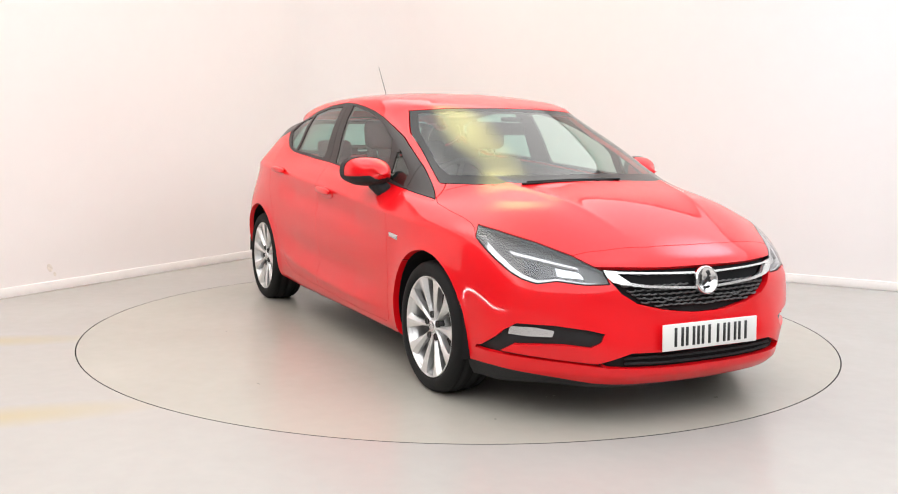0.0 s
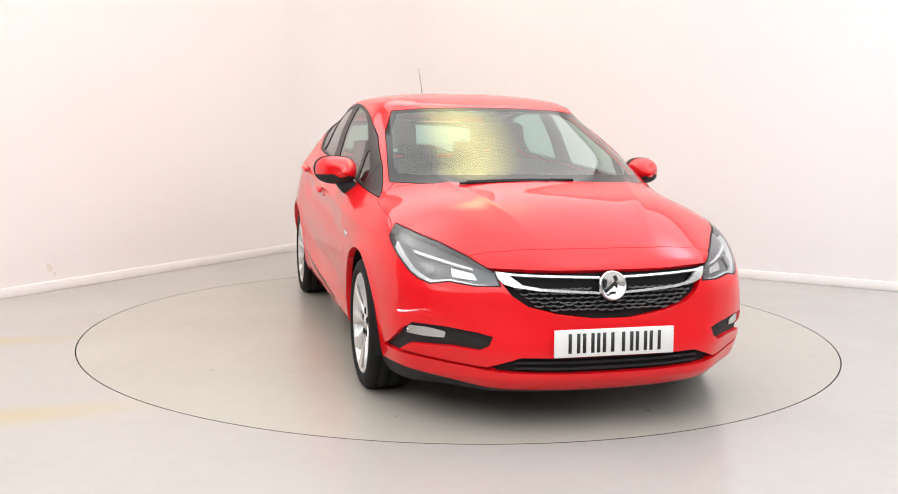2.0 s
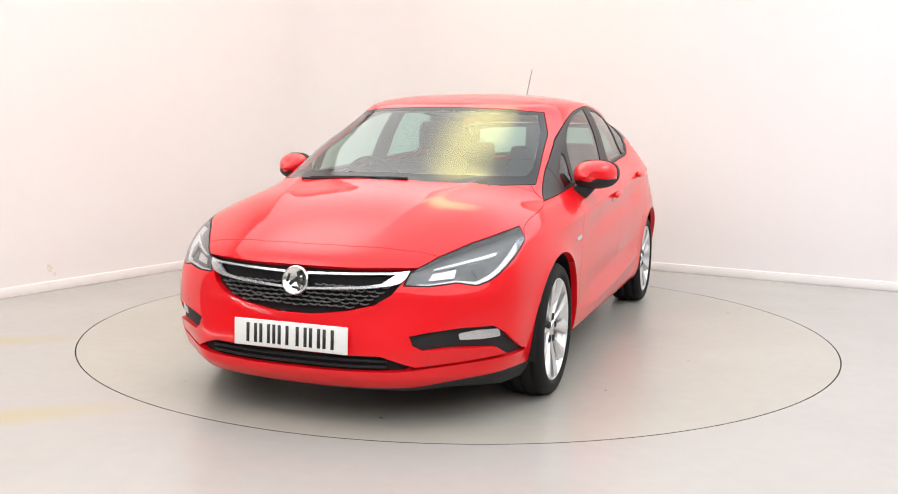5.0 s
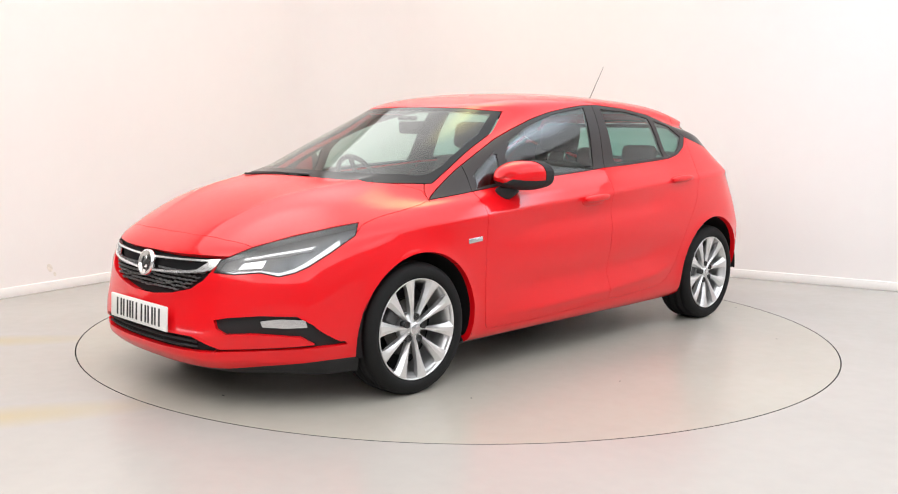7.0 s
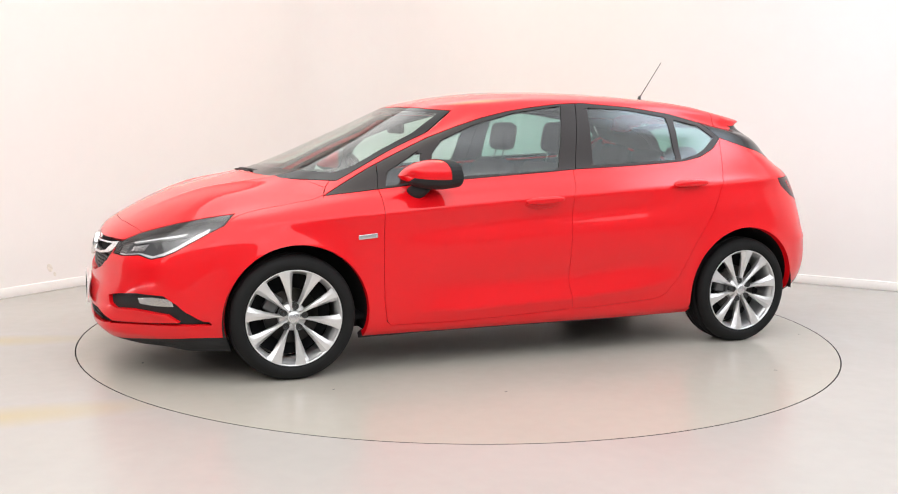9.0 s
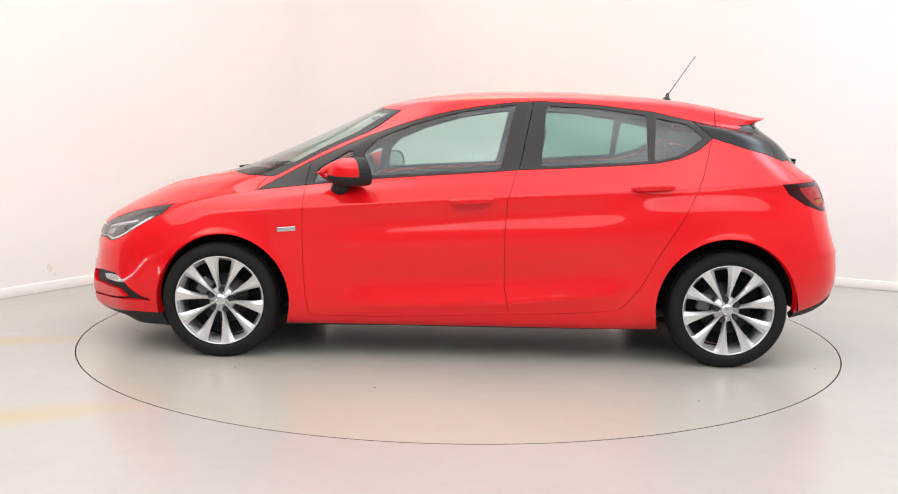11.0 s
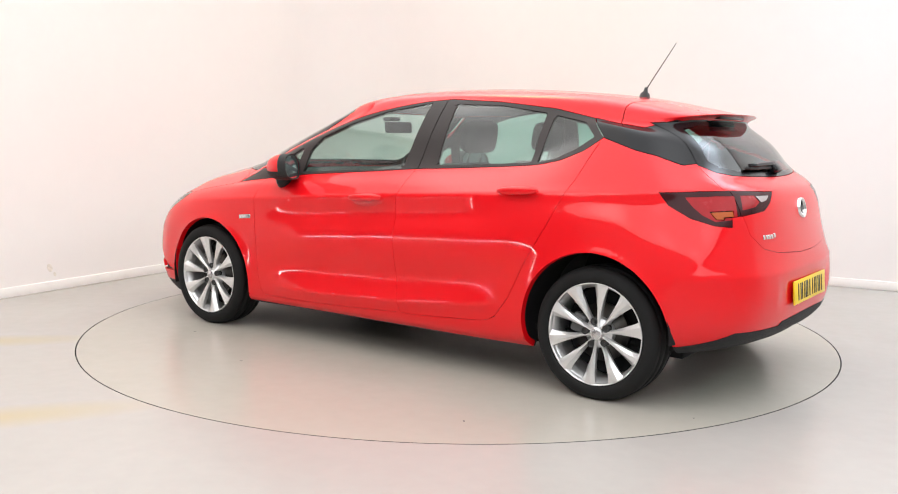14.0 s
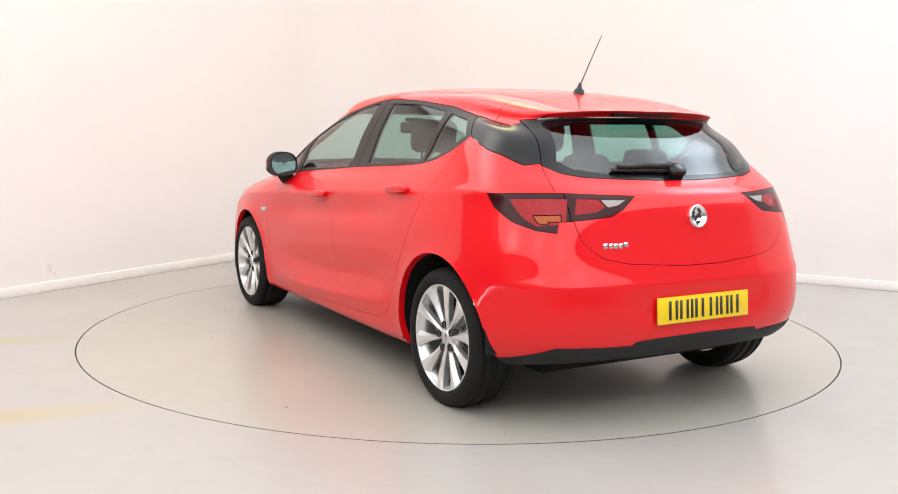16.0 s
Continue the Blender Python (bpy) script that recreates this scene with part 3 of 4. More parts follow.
tagged(car, "glossy red five-door hatchback car with silver alloy wheels on a turntable", "car")


def panel(points, axes, tag, only, where=None, gap=0.0012, curve=0):
    """Cut a panel out of the skin, with a shut line round it."""
    f = outline(points, axes, where, curve)
    if gap:
        skin.slit(f, gap, only)
    skin.mark(f, tag, only)


def flat(points3, axes):
    return [tuple(q) for q in np.array(points3, float) @ np.array(axes, float).T]


(GLASS_F, GLASS_R, GLASS_Q, GLASS_S, WS_GLASS, REAR, REAR_GLASS, DPIL, DOOR_F, DOOR_R, BONNET, HL, HL_STRIP, HL_PROJ, HL_BOWL, GRILLE, WING, FOG, FOG_LAMP,
 INTAKE, SLIT, TAIL, TAIL_RED, TAIL_AMBER, TAIL_WHITE, GATE, SPOILER, VALANCE, SKIRT_R, SILL, BUMPER_F, BUMPER_R, FENDER, ROOF, HL_BROW, HL_SEAL) = range(40, 76)
side_on = lambda V: V[:, 1] > .45
nose = lambda V: V[:, 0] > 1.3
tail = lambda V: V[:, 0] < -1.45

# side windows
DLO_LINE = [(1.06, .885), (.79, .917), (.46, .953), (.14, .977), (-.17, .999), (-.32, 1.012), (-.62, 1.027), (-.91, 1.045), (-1.05, 1.057), (-1.166, 1.082), (-1.275, 1.13), (-1.349, 1.19), (-1.256, 1.28), (-1.04, 1.326), (-.745, 1.358), (-.444, 1.374), (-.29, 1.364), (-.135, 1.344), (.02, 1.318), (.178, 1.28), (.335, 1.229), (.493, 1.171), (.65, 1.1), (.813, 1.021)]
panel(DLO_LINE, SIDE, DLO, [PAINT], side_on, 0.0015)
panel([(.505, .967), (.485, 1.09), (.42, 1.164), (.235, 1.241), (-.014, 1.311), (-.313, 1.356), (-.231, 1.009), (.135, .988)], SIDE, GLASS_F, [DLO], side_on, 0)
panel([(.745, .932), (.733, 1.0), (.56, 1.104), (.545, 1.09), (.565, .957)], SIDE, GLASS_S, [DLO], side_on, 0)
panel([(-.446, 1.032), (-.476, 1.349), (-.746, 1.341), (-1.011, 1.305), (-1.003, 1.064)], SIDE, GLASS_R, [DLO], side_on, 0)
panel([(-1.037, 1.067), (-1.058, 1.294), (-1.228, 1.261), (-1.301, 1.192), (-1.22, 1.13), (-1.137, 1.089)], SIDE, GLASS_Q, [DLO], side_on, 0)
skin.slit(seam([(-.330, 1.0), (-.41, 1.38)], SIDE, side_on, 0), 0.0022, [DLO])
skin.slit(seam([(.795, .90), (.77, 1.06)], SIDE, side_on, 0), 0.0015, [DLO])
# windscreen
half_ws = [(-.1, .968), (0, .968), (.25, .966), (.432, .961), (.62, .957), (.692, .955), (.667, 1.047), (.619, 1.196), (.548, 1.318), (.372, 1.333), (.083, 1.340), (-.1, 1.340)]
ws_on = lambda V: (V[:, 0] > .3) & (V[:, 2] > .93) & (V[:, 0] < .02 + np.interp(V[:, 1], [0, .26, .43, .54, .62, .69, .755], [1.30, 1.285, 1.24, 1.19, 1.14, 1.09, 1.02]))
panel(half_ws, FRONT, WS, [PAINT], ws_on, 0.0015)
panel([(-.1, 1.005), (0, 1.005), (.3, 1.002), (.55, .996), (.638, .994), (.648, 1.03), (.630, 1.09), (.593, 1.2), (.530, 1.300), (.36, 1.315), (-.1, 1.322)], FRONT, WS_GLASS, [WS], ws_on, 0)
# rear window and black pillar ends
panel([(-.1, 1.013), (.1, 1.014), (.295, 1.02), (.462, 1.027), (.555, 1.043), (.607, 1.074), (.59, 1.12), (.545, 1.262), (.40, 1.276), (-.1, 1.282)], FRONT, REAR, [PAINT], lambda V: V[:, 0] < -1.5, 0.0015)
panel([(-.1, 1.033), (.2, 1.036), (.40, 1.045), (.50, 1.062), (.545, 1.09), (.53, 1.13), (.485, 1.235), (.36, 1.252), (-.1, 1.258)], FRONT, REAR_GLASS, [REAR], lambda V: V[:, 0] < -1.5, 0)
panel([(-1.349, 1.19), (-1.44, 1.162), (-1.526, 1.135), (-1.62, 1.113), (-1.73, 1.073), (-1.85, 1.10), (-1.62, 1.275), (-1.50, 1.238), (-1.371, 1.258), (-1.256, 1.282)], SIDE, DPIL, [PAINT], side_on, 0.0015)
# lamps
OBL_F, OBL_R = [(-.66, .75, 0), (0, 0, 1)], [(.66, .75, 0), (0, 0, 1)]
HL_LINE = flat([(2.033, .445, .597), (2.006, .464, .651), (1.912, .557, .706), (1.767, .645, .752), (1.61, .735, .789), (1.503, .771, .805), (1.57, .827, .755), (1.685, .81, .69), (1.786, .78, .632), (1.828, .747, .608), (1.875, .70, .592), (1.92, .63, .606), (1.985, .535, .594)], OBL_F)
hl_field = outline(HL_LINE, OBL_F, lambda V: (V[:, 0] > 1.4) & (V[:, 1] > .3))
panel(HL_LINE, OBL_F, HL, [PAINT], lambda V: (V[:, 0] > 1.4) & (V[:, 1] > .3))


def hl_band(lo, hi, below):
    def field(V):
        d = hl_field(V)
        s = V @ np.array(OBL_F[0])
        edge = 0.60 + (s + 1.0) * 0.33 - 0.012
        deep = hi * np.interp(s, [-1.0, -.78, -.64, -.50], [.55, .8, 1.35, 1.75])
        return np.maximum.reduce([d + lo, -(d + deep), (V[:, 2] - edge) if below else (edge - V[:, 2]), s + .475])
    return field


def spot(p3, axes, r, where):
    c = np.array(p3, float) @ np.array(axes, float).T

    def field(V):
        q = V @ np.array(axes, float).T
        return np.where(where(V), np.hypot(q[:, 0] - c[0], q[:, 1] - c[1]) - r, 1.0)
    return field


skin.mark(lambda V: -(hl_field(V) + .0045), HL_SEAL, [HL])
skin.mark(hl_band(0.005, 0.016, True), HL_STRIP, [HL])
skin.mark(spot((1.82, .70, .655), OBL_F, .030, nose), HL_PROJ, [HL])
skin.mark(outline(flat([(1.885, .62, .668), (1.955, .545, .650), (1.975, .53, .622), (1.90, .61, .632)], OBL_F), OBL_F, nose), HL_BOWL, [HL])
skin.mark(outline(flat([(1.73, .75, .722), (1.84, .65, .697), (1.95, .55, .668), (1.953, .547, .661), (1.84, .65, .688), (1.74, .745, .710)], OBL_F), OBL_F, nose), HL_BROW, [HL])
TAIL_LINE = flat([(-1.656, .788, .958), (-1.80, .69, .966), (-1.91, .581, .968), (-2.019, .312, .957), (-2.032, .381, .906), (-2.025, .435, .876), (-1.977, .59, .86), (-1.95, .642, .856), (-1.962, .657, .813), (-1.902, .723, .822), (-1.815, .778, .852), (-1.719, .798, .904)], OBL_R)
panel(TAIL_LINE, OBL_R, TAIL, [PAINT], tail)
panel([(-.60, .940), (-.74, .946), (-.835, .946), (-.835, .848), (-.72, .838), (-.665, .866), (-.63, .90)], OBL_R, TAIL_RED, [TAIL], tail, 0)
panel([(-.70, .880), (-.815, .884), (-.815, .858), (-.765, .856), (-.765, .846), (-.725, .848)], OBL_R, TAIL_AMBER, [TAIL_RED], tail, 0.002)
panel([(-.868, .947), (-.955, .945), (-.985, .916), (-.95, .895), (-.868, .885)], OBL_R, TAIL_RED, [TAIL], tail, 0)
panel([(-.965, .943), (-1.062, .942), (-1.035, .922), (-.995, .914)], OBL_R, TAIL_WHITE, [TAIL], tail, 0)
# nose openings
panel([(-.1, .661), (.088, .661), (.233, .661), (.382, .665), (.487, .665), (.429, .593), (.407, .562), (.345, .521), (.228, .492), (.083, .474), (-.1, .472)], FRONT, GRILLE, [PAINT], nose, 0.001)
panel([(.480, .655), (.40, .647), (.05, .637), (.05, .567), (.30, .582), (.40, .596), (.436, .607)], FRONT, WING, [GRILLE], nose, 0)
panel([(.415, .640), (.05, .6285), (.05, .577), (.29, .592), (.365, .604)], FRONT, GRILLE, [WING], nose, 0)
panel([(.485, .400), (.54, .414), (.66, .429), (.765, .427), (.80, .39), (.826, .335), (.838, .292), (.80, .301), (.772, .335), (.627, .345), (.536, .341), (.499, .364)], FRONT, FOG, [PAINT], nose, 0, 0)
panel([(.785, .409), (.72, .412), (.655, .402), (.66, .374), (.73, .371), (.79, .375)], FRONT, FOG_LAMP, [FOG], nose, 0)
panel([(-.1, .322), (.247, .318), (.38, .321), (.44, .301), (.504, .276), (.473, .258), (.372, .254), (.176, .249), (-.1, .249)], FRONT, INTAKE, [PAINT], nose, 0)
panel([(.838, .306), (.80, .301), (.70, .289), (.634, .282), (.50, .274), (.479, .260), (.644, .272), (.80, .286), (.838, .288)], FRONT, SLIT, [PAINT], nose, 0)
# lower black edges
skin.mark(lambda V: np.where(V[:, 0] > 1.3, V[:, 2] - np.interp(V[:, 1], [0, .5, .8], [.163, .182, .225]), 1), VALANCE, [PAINT])
skin.mark(lambda V: np.where((V[:, 0] < -1.75), V[:, 2] - np.interp(V[:, 1], [0, .2, .34, .36, .68, .80], [.378, .376, .370, .352, .358, .29]), 1), SKIRT_R, [PAINT])
skin.mark(lambda V: np.where((V[:, 0] > -1.72) & (V[:, 0] < 1.3), V[:, 2] - .186, 1), SILL, [PAINT])
# opening panels
B_LINE = [(-.291, .262), (-.264, .411), (-.261, .652), (-.272, .857), (-.321, 1.012)]
panel([(.791, .93), (.787, .84), (.791, .671), (.787, .5), (.781, .358), (.765, .26), (.745, .236), (.427, .234), (.106, .243)] + B_LINE + [(-.335, 1.06), (.70, .97)], SIDE, DOOR_F, [PAINT], side_on)
panel(B_LINE[::-1] + [(-.388, .260), (-.802, .287), (-.85, .298), (-.888, .319), (-.97, .42), (-1.063, .599), (-1.179, .788), (-1.28, .996), (-1.349, 1.2), (-1.2, 1.2), (-.335, 1.06)], SIDE, DOOR_R, [PAINT], side_on)
panel([(-.1, .669), (.1, .669), (.375, .688), (.49, .712), (.569, .774), (.591, .856), (.605, .92), (.63, .979), (.61, 1.06), (.60, 1.10), (-.1, 1.10)], FRONT, GATE, [PAINT], lambda V: V[:, 0] < -1.6)
skin.slit(seam([(.600, .846), (.603, .98)], FRONT, lambda V: V[:, 0] < -1.7, 0), 0.0022, [TAIL])
panel([(1.987, -.1), (1.988, .01), (1.981, .218), (1.944, .412), (1.915, .50), (1.90, .56), (1.84, .64), (1.75, .72), (1.61, .785), (1.53, .80), (1.50, .785), (1.45, .778), (1.389, .776), (1.253, .782), (1.12, .775), (1.06, .752), (1.05, .70), (1.10, .64), (1.19, .54), (1.262, .42), (1.31, .26), (1.336, .05), (1.337, -.1)], TOP, BONNET, [PAINT], lambda V: (V[:, 2] > .66) & (V[:, 0] > .95))
skin.slit(lambda V: np.where(V[:, 2] > 1.2, V[:, 0] + 1.385, 1), .0022, [PAINT])
skin.slit(seam([(.985, .975), (1.035, .93), (1.065, .878)], SIDE, lambda V: V[:, 1] > .62, 4), 0.0015, [PAINT])
skin.mark(lambda V: np.where(V[:, 2] > 1.15, V[:, 0] + 1.385, 1), SPOILER, [PAINT])
skin.mark(lambda V: np.where(V[:, 2] > 1.15, np.maximum(V[:, 0] - .45, 1.326 - V[:, 2]), 1), ROOF, [PAINT])
skin.mark(lambda V: 1.545 - V[:, 0], BUMPER_F, [PAINT])
skin.mark(lambda V: np.where(V[:, 0] < 0, np.maximum(V[:, 0] + 1.72, V[:, 2] - np.interp(V[:, 0], [-1.98, -1.72], [.80, .62])), 1), BUMPER_R, [PAINT])
skin.mark(lambda V: np.where(V[:, 2] < .93, .765 - V[:, 0], 1), FENDER, [PAINT])

# ---- painted panels ----
skin.mesh("bonnet", [BONNET], RED, car, both=True, edge=RED)
front_bumper = skin.mesh("front_bumper", [BUMPER_F], RED, car, both=True, edge=RED)
rear_bumper = skin.mesh("rear_bumper", [BUMPER_R], RED, car, both=True, edge=RED)
skin.mesh("roof", [ROOF], RED, car, both=True, edge=RED)
spoiler = skin.mesh("spoiler", [SPOILER], RED, car, both=True, edge=RED)
tailgate = skin.mesh("tailgate", [GATE], RED, car, both=True, edge=RED)
skin.mesh("windscreen_surround", [WS], BLACK, car, both=True, lip=.01, label="black printed windscreen edge")
skin.mesh("windscreen", [WS_GLASS], SCREEN, car, both=True, lip=.004, shadow=False, label="clear tinted windscreen glass")
skin.mesh("window_surround", [REAR], BLACK, tailgate, both=True, lip=.01, label="black gloss edge of the rear window")
skin.mesh("rear_window", [REAR_GLASS], DARKGLASS, tailgate, both=True, lip=.004, shadow=False, label="tinted rear window glass")
skin.mesh("grille_backing", [GRILLE], INNER, front_bumper, both=True, shift=-.028, label="black recessed grille")
skin.mesh("chrome_wing", [WING], SATIN, front_bumper, both=True, shift=.004, lip=.02, label="polished chrome grille wing")
skin.mesh("lower_intake", [INTAKE], INNER, front_bumper, both=True, shift=-.025, label="black recessed lower air intake")
skin.mesh("front_valance", [VALANCE], MATT, car, both=True, shift=-.002, label="black plastic lower lip")
skin.mesh("rear_valance", [SKIRT_R], MATT, car, both=True, shift=.003, label="black plastic lower edge of the rear bumper")
doors = {}
for s in (1, -1):
    skin.mesh("fender", [FENDER], RED, car, s, edge=RED)
    skin.mesh("side_panel", [PAINT], RED, car, s, edge=RED)
    skin.mesh("sill_skirt", [SILL], MATT, car, s, shift=-.006, label="black sill underside")
    door = skin.mesh("front_door", [DOOR_F], RED, car, s, edge=RED)
    skin.mesh("window_glass", [GLASS_F], GLASS, door, s, lip=.004, shift=-.004, shadow=False, label="clear door window glass")
    skin.mesh("quarter_light", [GLASS_S], GLASS, door, s, lip=.004, shift=-.004, shadow=False)
    back = skin.mesh("rear_door", [DOOR_R], RED, car, s, edge=RED)
    skin.mesh("window_glass", [GLASS_R], DARKGLASS, back, s, lip=.004, shift=-.004, shadow=False, label="tinted door window glass")
    skin.mesh("quarter_light", [GLASS_Q], DARKGLASS, back, s, lip=.004, shift=-.004, shadow=False)
    doors[("front_door", s)], doors[("rear_door", s)] = door, back
    skin.mesh("window_frame", [DLO], PILLAR, car, s, lip=.016, label="dark foil window frame and pillar cover")
    skin.mesh("pillar_cover", [DPIL], BLACK, car, s, lip=.012, label="black gloss rear pillar cover")
    lamp = skin.mesh("headlight", [HL, HL_STRIP, HL_PROJ, HL_BOWL, HL_BROW], LENS, car, s, lip=.003, shadow=False, label="clear headlight lens over chrome and grey reflectors")
    skin.mesh("seal", [HL_SEAL], MATT, lamp, s, shift=-.001, lip=.03, label="black rubber edge of the headlight")
    skin.mesh("housing", [HL], LAMPGREY, lamp, s, shift=-.030, lip=.0)
    skin.mesh("light_blade", [HL_STRIP], BLADE, lamp, s, shift=-.010, lip=.02, label="bright chrome light blade")
    skin.mesh("brow_strip", [HL_BROW], BLADE, lamp, s, shift=-.016, lip=.014)
    skin.mesh("projector", [HL_PROJ], LAMPDARK, lamp, s, shift=-.018, lip=.015)
    skin.mesh("reflector_bowl", [HL_BOWL], BOWL, lamp, s, shift=-.026, lip=.01)
    rear_lamp = skin.mesh("tail_light", [TAIL], SMOKE, car, s, lip=.02, label="dark smoked red tail light")
    skin.mesh("red_lens", [TAIL_RED], LAMPRED, rear_lamp, s, lip=.006, shift=-.001)
    skin.mesh("amber_lens", [TAIL_AMBER], AMBER, rear_lamp, s, lip=.006, shift=-.001)
    skin.mesh("reversing_lens", [TAIL_WHITE], LAMPWHITE, rear_lamp, s, lip=.006, shift=-.001)
    pocket = skin.mesh("fog_pocket", [FOG, SLIT], MATT, front_bumper, s, shift=-.020, lip=.0, label="black plastic fog light pocket")
    fog = skin.mesh("fog_light", [FOG_LAMP], FACETS, front_bumper, s, shift=-.014, lip=.008, label="bright fog light reflector")

# inner skins, dark below the windows and pale under the roof
skin.mesh("inner_trim", [PAINT, BUMPER_R, DOOR_F, DOOR_R, FENDER, BUMPER_F, GATE, BONNET, TAIL], INNER, car, both=True, lip=0, shift=-.034, label="dark cabin lining",
          keep=lambda C: ((C[:, 2] > .25) & ((np.hypot(C[:, 0] - 1.215, C[:, 2] - .31) > .39) & (np.hypot(C[:, 0] + 1.415, C[:, 2] - .315) > .40))))
skin.mesh("headlining", [ROOF], LINING, car, both=True, lip=0, shift=-.03, label="pale grey roof lining")
for s in (1, -1):
    skin.mesh("pillar_lining", [DLO, DPIL], INNER, car, s, lip=0, shift=-.02)


# ---- surface lookup for things fixed to the body ----
flat_g, flat_n = g.reshape(-1, 3), nrm.reshape(-1, 3)


def on_skin(a, b, axes, where):
    """The point and normal of the skin nearest to (a, b) in a projection."""
    ok = where(flat_g)
    G, N = flat_g[ok], flat_n[ok]
    q = G @ np.array(axes, float).T
    d = np.hypot(q[:, 0] - a, q[:, 1] - b)
    i = np.argsort(d)[:4]
    w = 1 / (d[i] + 1e-4)
    w /= w.sum()
    n = (N[i] * w[:, None]).sum(0)
    return Vector((G[i] * w[:, None]).sum(0)), Vector(n / np.linalg.norm(n))


front_at = lambda y, z: on_skin(abs(y), z, FRONT, lambda V: V[:, 0] > 1.5)
rear_at = lambda y, z: on_skin(abs(y), z, FRONT, lambda V: V[:, 0] < -1.6)
side_at = lambda x, z: on_skin(x, z, SIDE, lambda V: V[:, 1] > .5)


def facing(p, n, up=(0, 0, 1)):
    """A pose at p whose z axis is n and whose y axis is as near to up as it can be."""
    z = Vector(n).normalized()
    x = Vector(up).cross(z).normalized()
    y = z.cross(x)
    m = Matrix((x, y, z)).transposed().to_4x4()
    m.translation = p
    return m


def flip(p):
    return Vector((p.x, -p.y, p.z))


def bar(sx, sy, sz, bevel=0.002):
    bm = bmesh.new()
    return box(bm, -sx / 2, sx / 2, -sy / 2, sy / 2, -sz / 2, sz / 2, bevel)


# grille slats, alternating from row to row
slat_data = None
for row in range(6):
    z = .505 + row * .0165
    for k in range(-10, 11):
        y = (k + .5 * (row % 2)) * .040
        wide = np.interp(z, [.47, .492, .521, .562, .593], [.05, .21, .33, .39, .41])
        if abs(y) > wide - .02 or (row > 3 and abs(y) < .09):
            continue
        p, n = front_at(y, z)
        p, n = (p, n) if y >= 0 else (flip(p), flip(n))
        if slat_data is None:
            bm = solid([[(x, y + 55 * x * x * .25, z) for y, z in ((-.003, -.008), (-.003, .004), (.0, .006), (.003, .004), (.003, -.008))] for x in (-.0175, -.011, -.004, .004, .011, .0175)], closed_v=True, caps=True)
            ob = part("slat", bm, SLATE, front_bumper)
            slat_data = ob.data
        else:
            ob = new("slat", slat_data)
            ob.parent = front_bumper
        ob.matrix_basis = facing(p - n * .014, n)
for z in (.272, .297):
    pts = []
    for y in np.linspace(-.40, .40, 15):
        p, n = front_at(y, z)
        pts.append((p if y >= 0 else flip(p)) - Vector((.014, 0, 0)))
    part("intake_bar", tube(pts, .006, 6), MATT, front_bumper)


def badge(name, p, n, r, parent, label):
    """A round chrome emblem with a plain dark shape in it."""
    bm = lathe([(r * .001, .004), (r * .80, .004), (r * .84, .010), (r * .95, .011), (r, .007), (r, -.01)], "z", 40)
    ob = part(name, bm, CHROME, parent, label)
    ob.matrix_basis = facing(p, n)
    bm = bmesh.new()
    for x0, x1, y0, y1, a in ((-.50, .35, -.10, .12, 38), (-.2, .2, -.52, -.40, 0), (-.62, -.45, -.25, .30, -12), (.25, .5, .18, .5, 20), (.1, .28, -.3, .0, 30)):
        box(bm, x0 * r, x1 * r, y0 * r, y1 * r, .0045, .0068, 0, pose(0, 0, 0, 0, 0, a))
    part("emblem_shape", bm, INK, ob, smooth=False)


p, n = front_at(0, .598)
badge("front_badge", p + n * .004, n, .060, car, "round chrome emblem on the grille")
p, n = rear_at(0, .870)
badge("rear_badge", p + n * .002, n, .049, tailgate, "round chrome emblem on the tailgate")


def plate(name, p, n, mat, label):
    ob = part(name, bar(.520, .111, .008, .003), mat, car, label)
    ob.matrix_basis = facing(p, n)
    for k, x in enumerate((-.176, -.115, -.072, -.029, .054, .115, .176)):
        for d in (0,) if k == 2 else (-.018, .018):
            c = part("character_bar", bar(.014, .079, .0016, 0), INK, ob)
            c.matrix_basis = Matrix.Translation((x + d, 0, .0045))


plate("front_plate", Vector((2.150, 0, .380)), Vector((1, 0, .04)), PLATEWHITE, "white front number plate with dark bars")
plate("rear_plate", Vector((-2.124, 0, .490)), Vector((-1, 0, .08)), PLATEYELLOW, "yellow rear number plate with dark bars")
# lettering on the tailgate as five small bars
for k in range(5):
    p, n = rear_at(.475 - k * .023, .762)
    ob = part("lettering_bar", bar(.017, .020, .004, .001), CHROME, tailgate)
    ob.matrix_basis = facing(p + n * .002, n)
# third brake light under the spoiler
bm = bmesh.new()
box(bm, -1.705, -1.66, -.17, .17, 1.284, 1.306, .004)
part("brake_light", bm, SMOKE, spoiler, "dark high brake light strip")


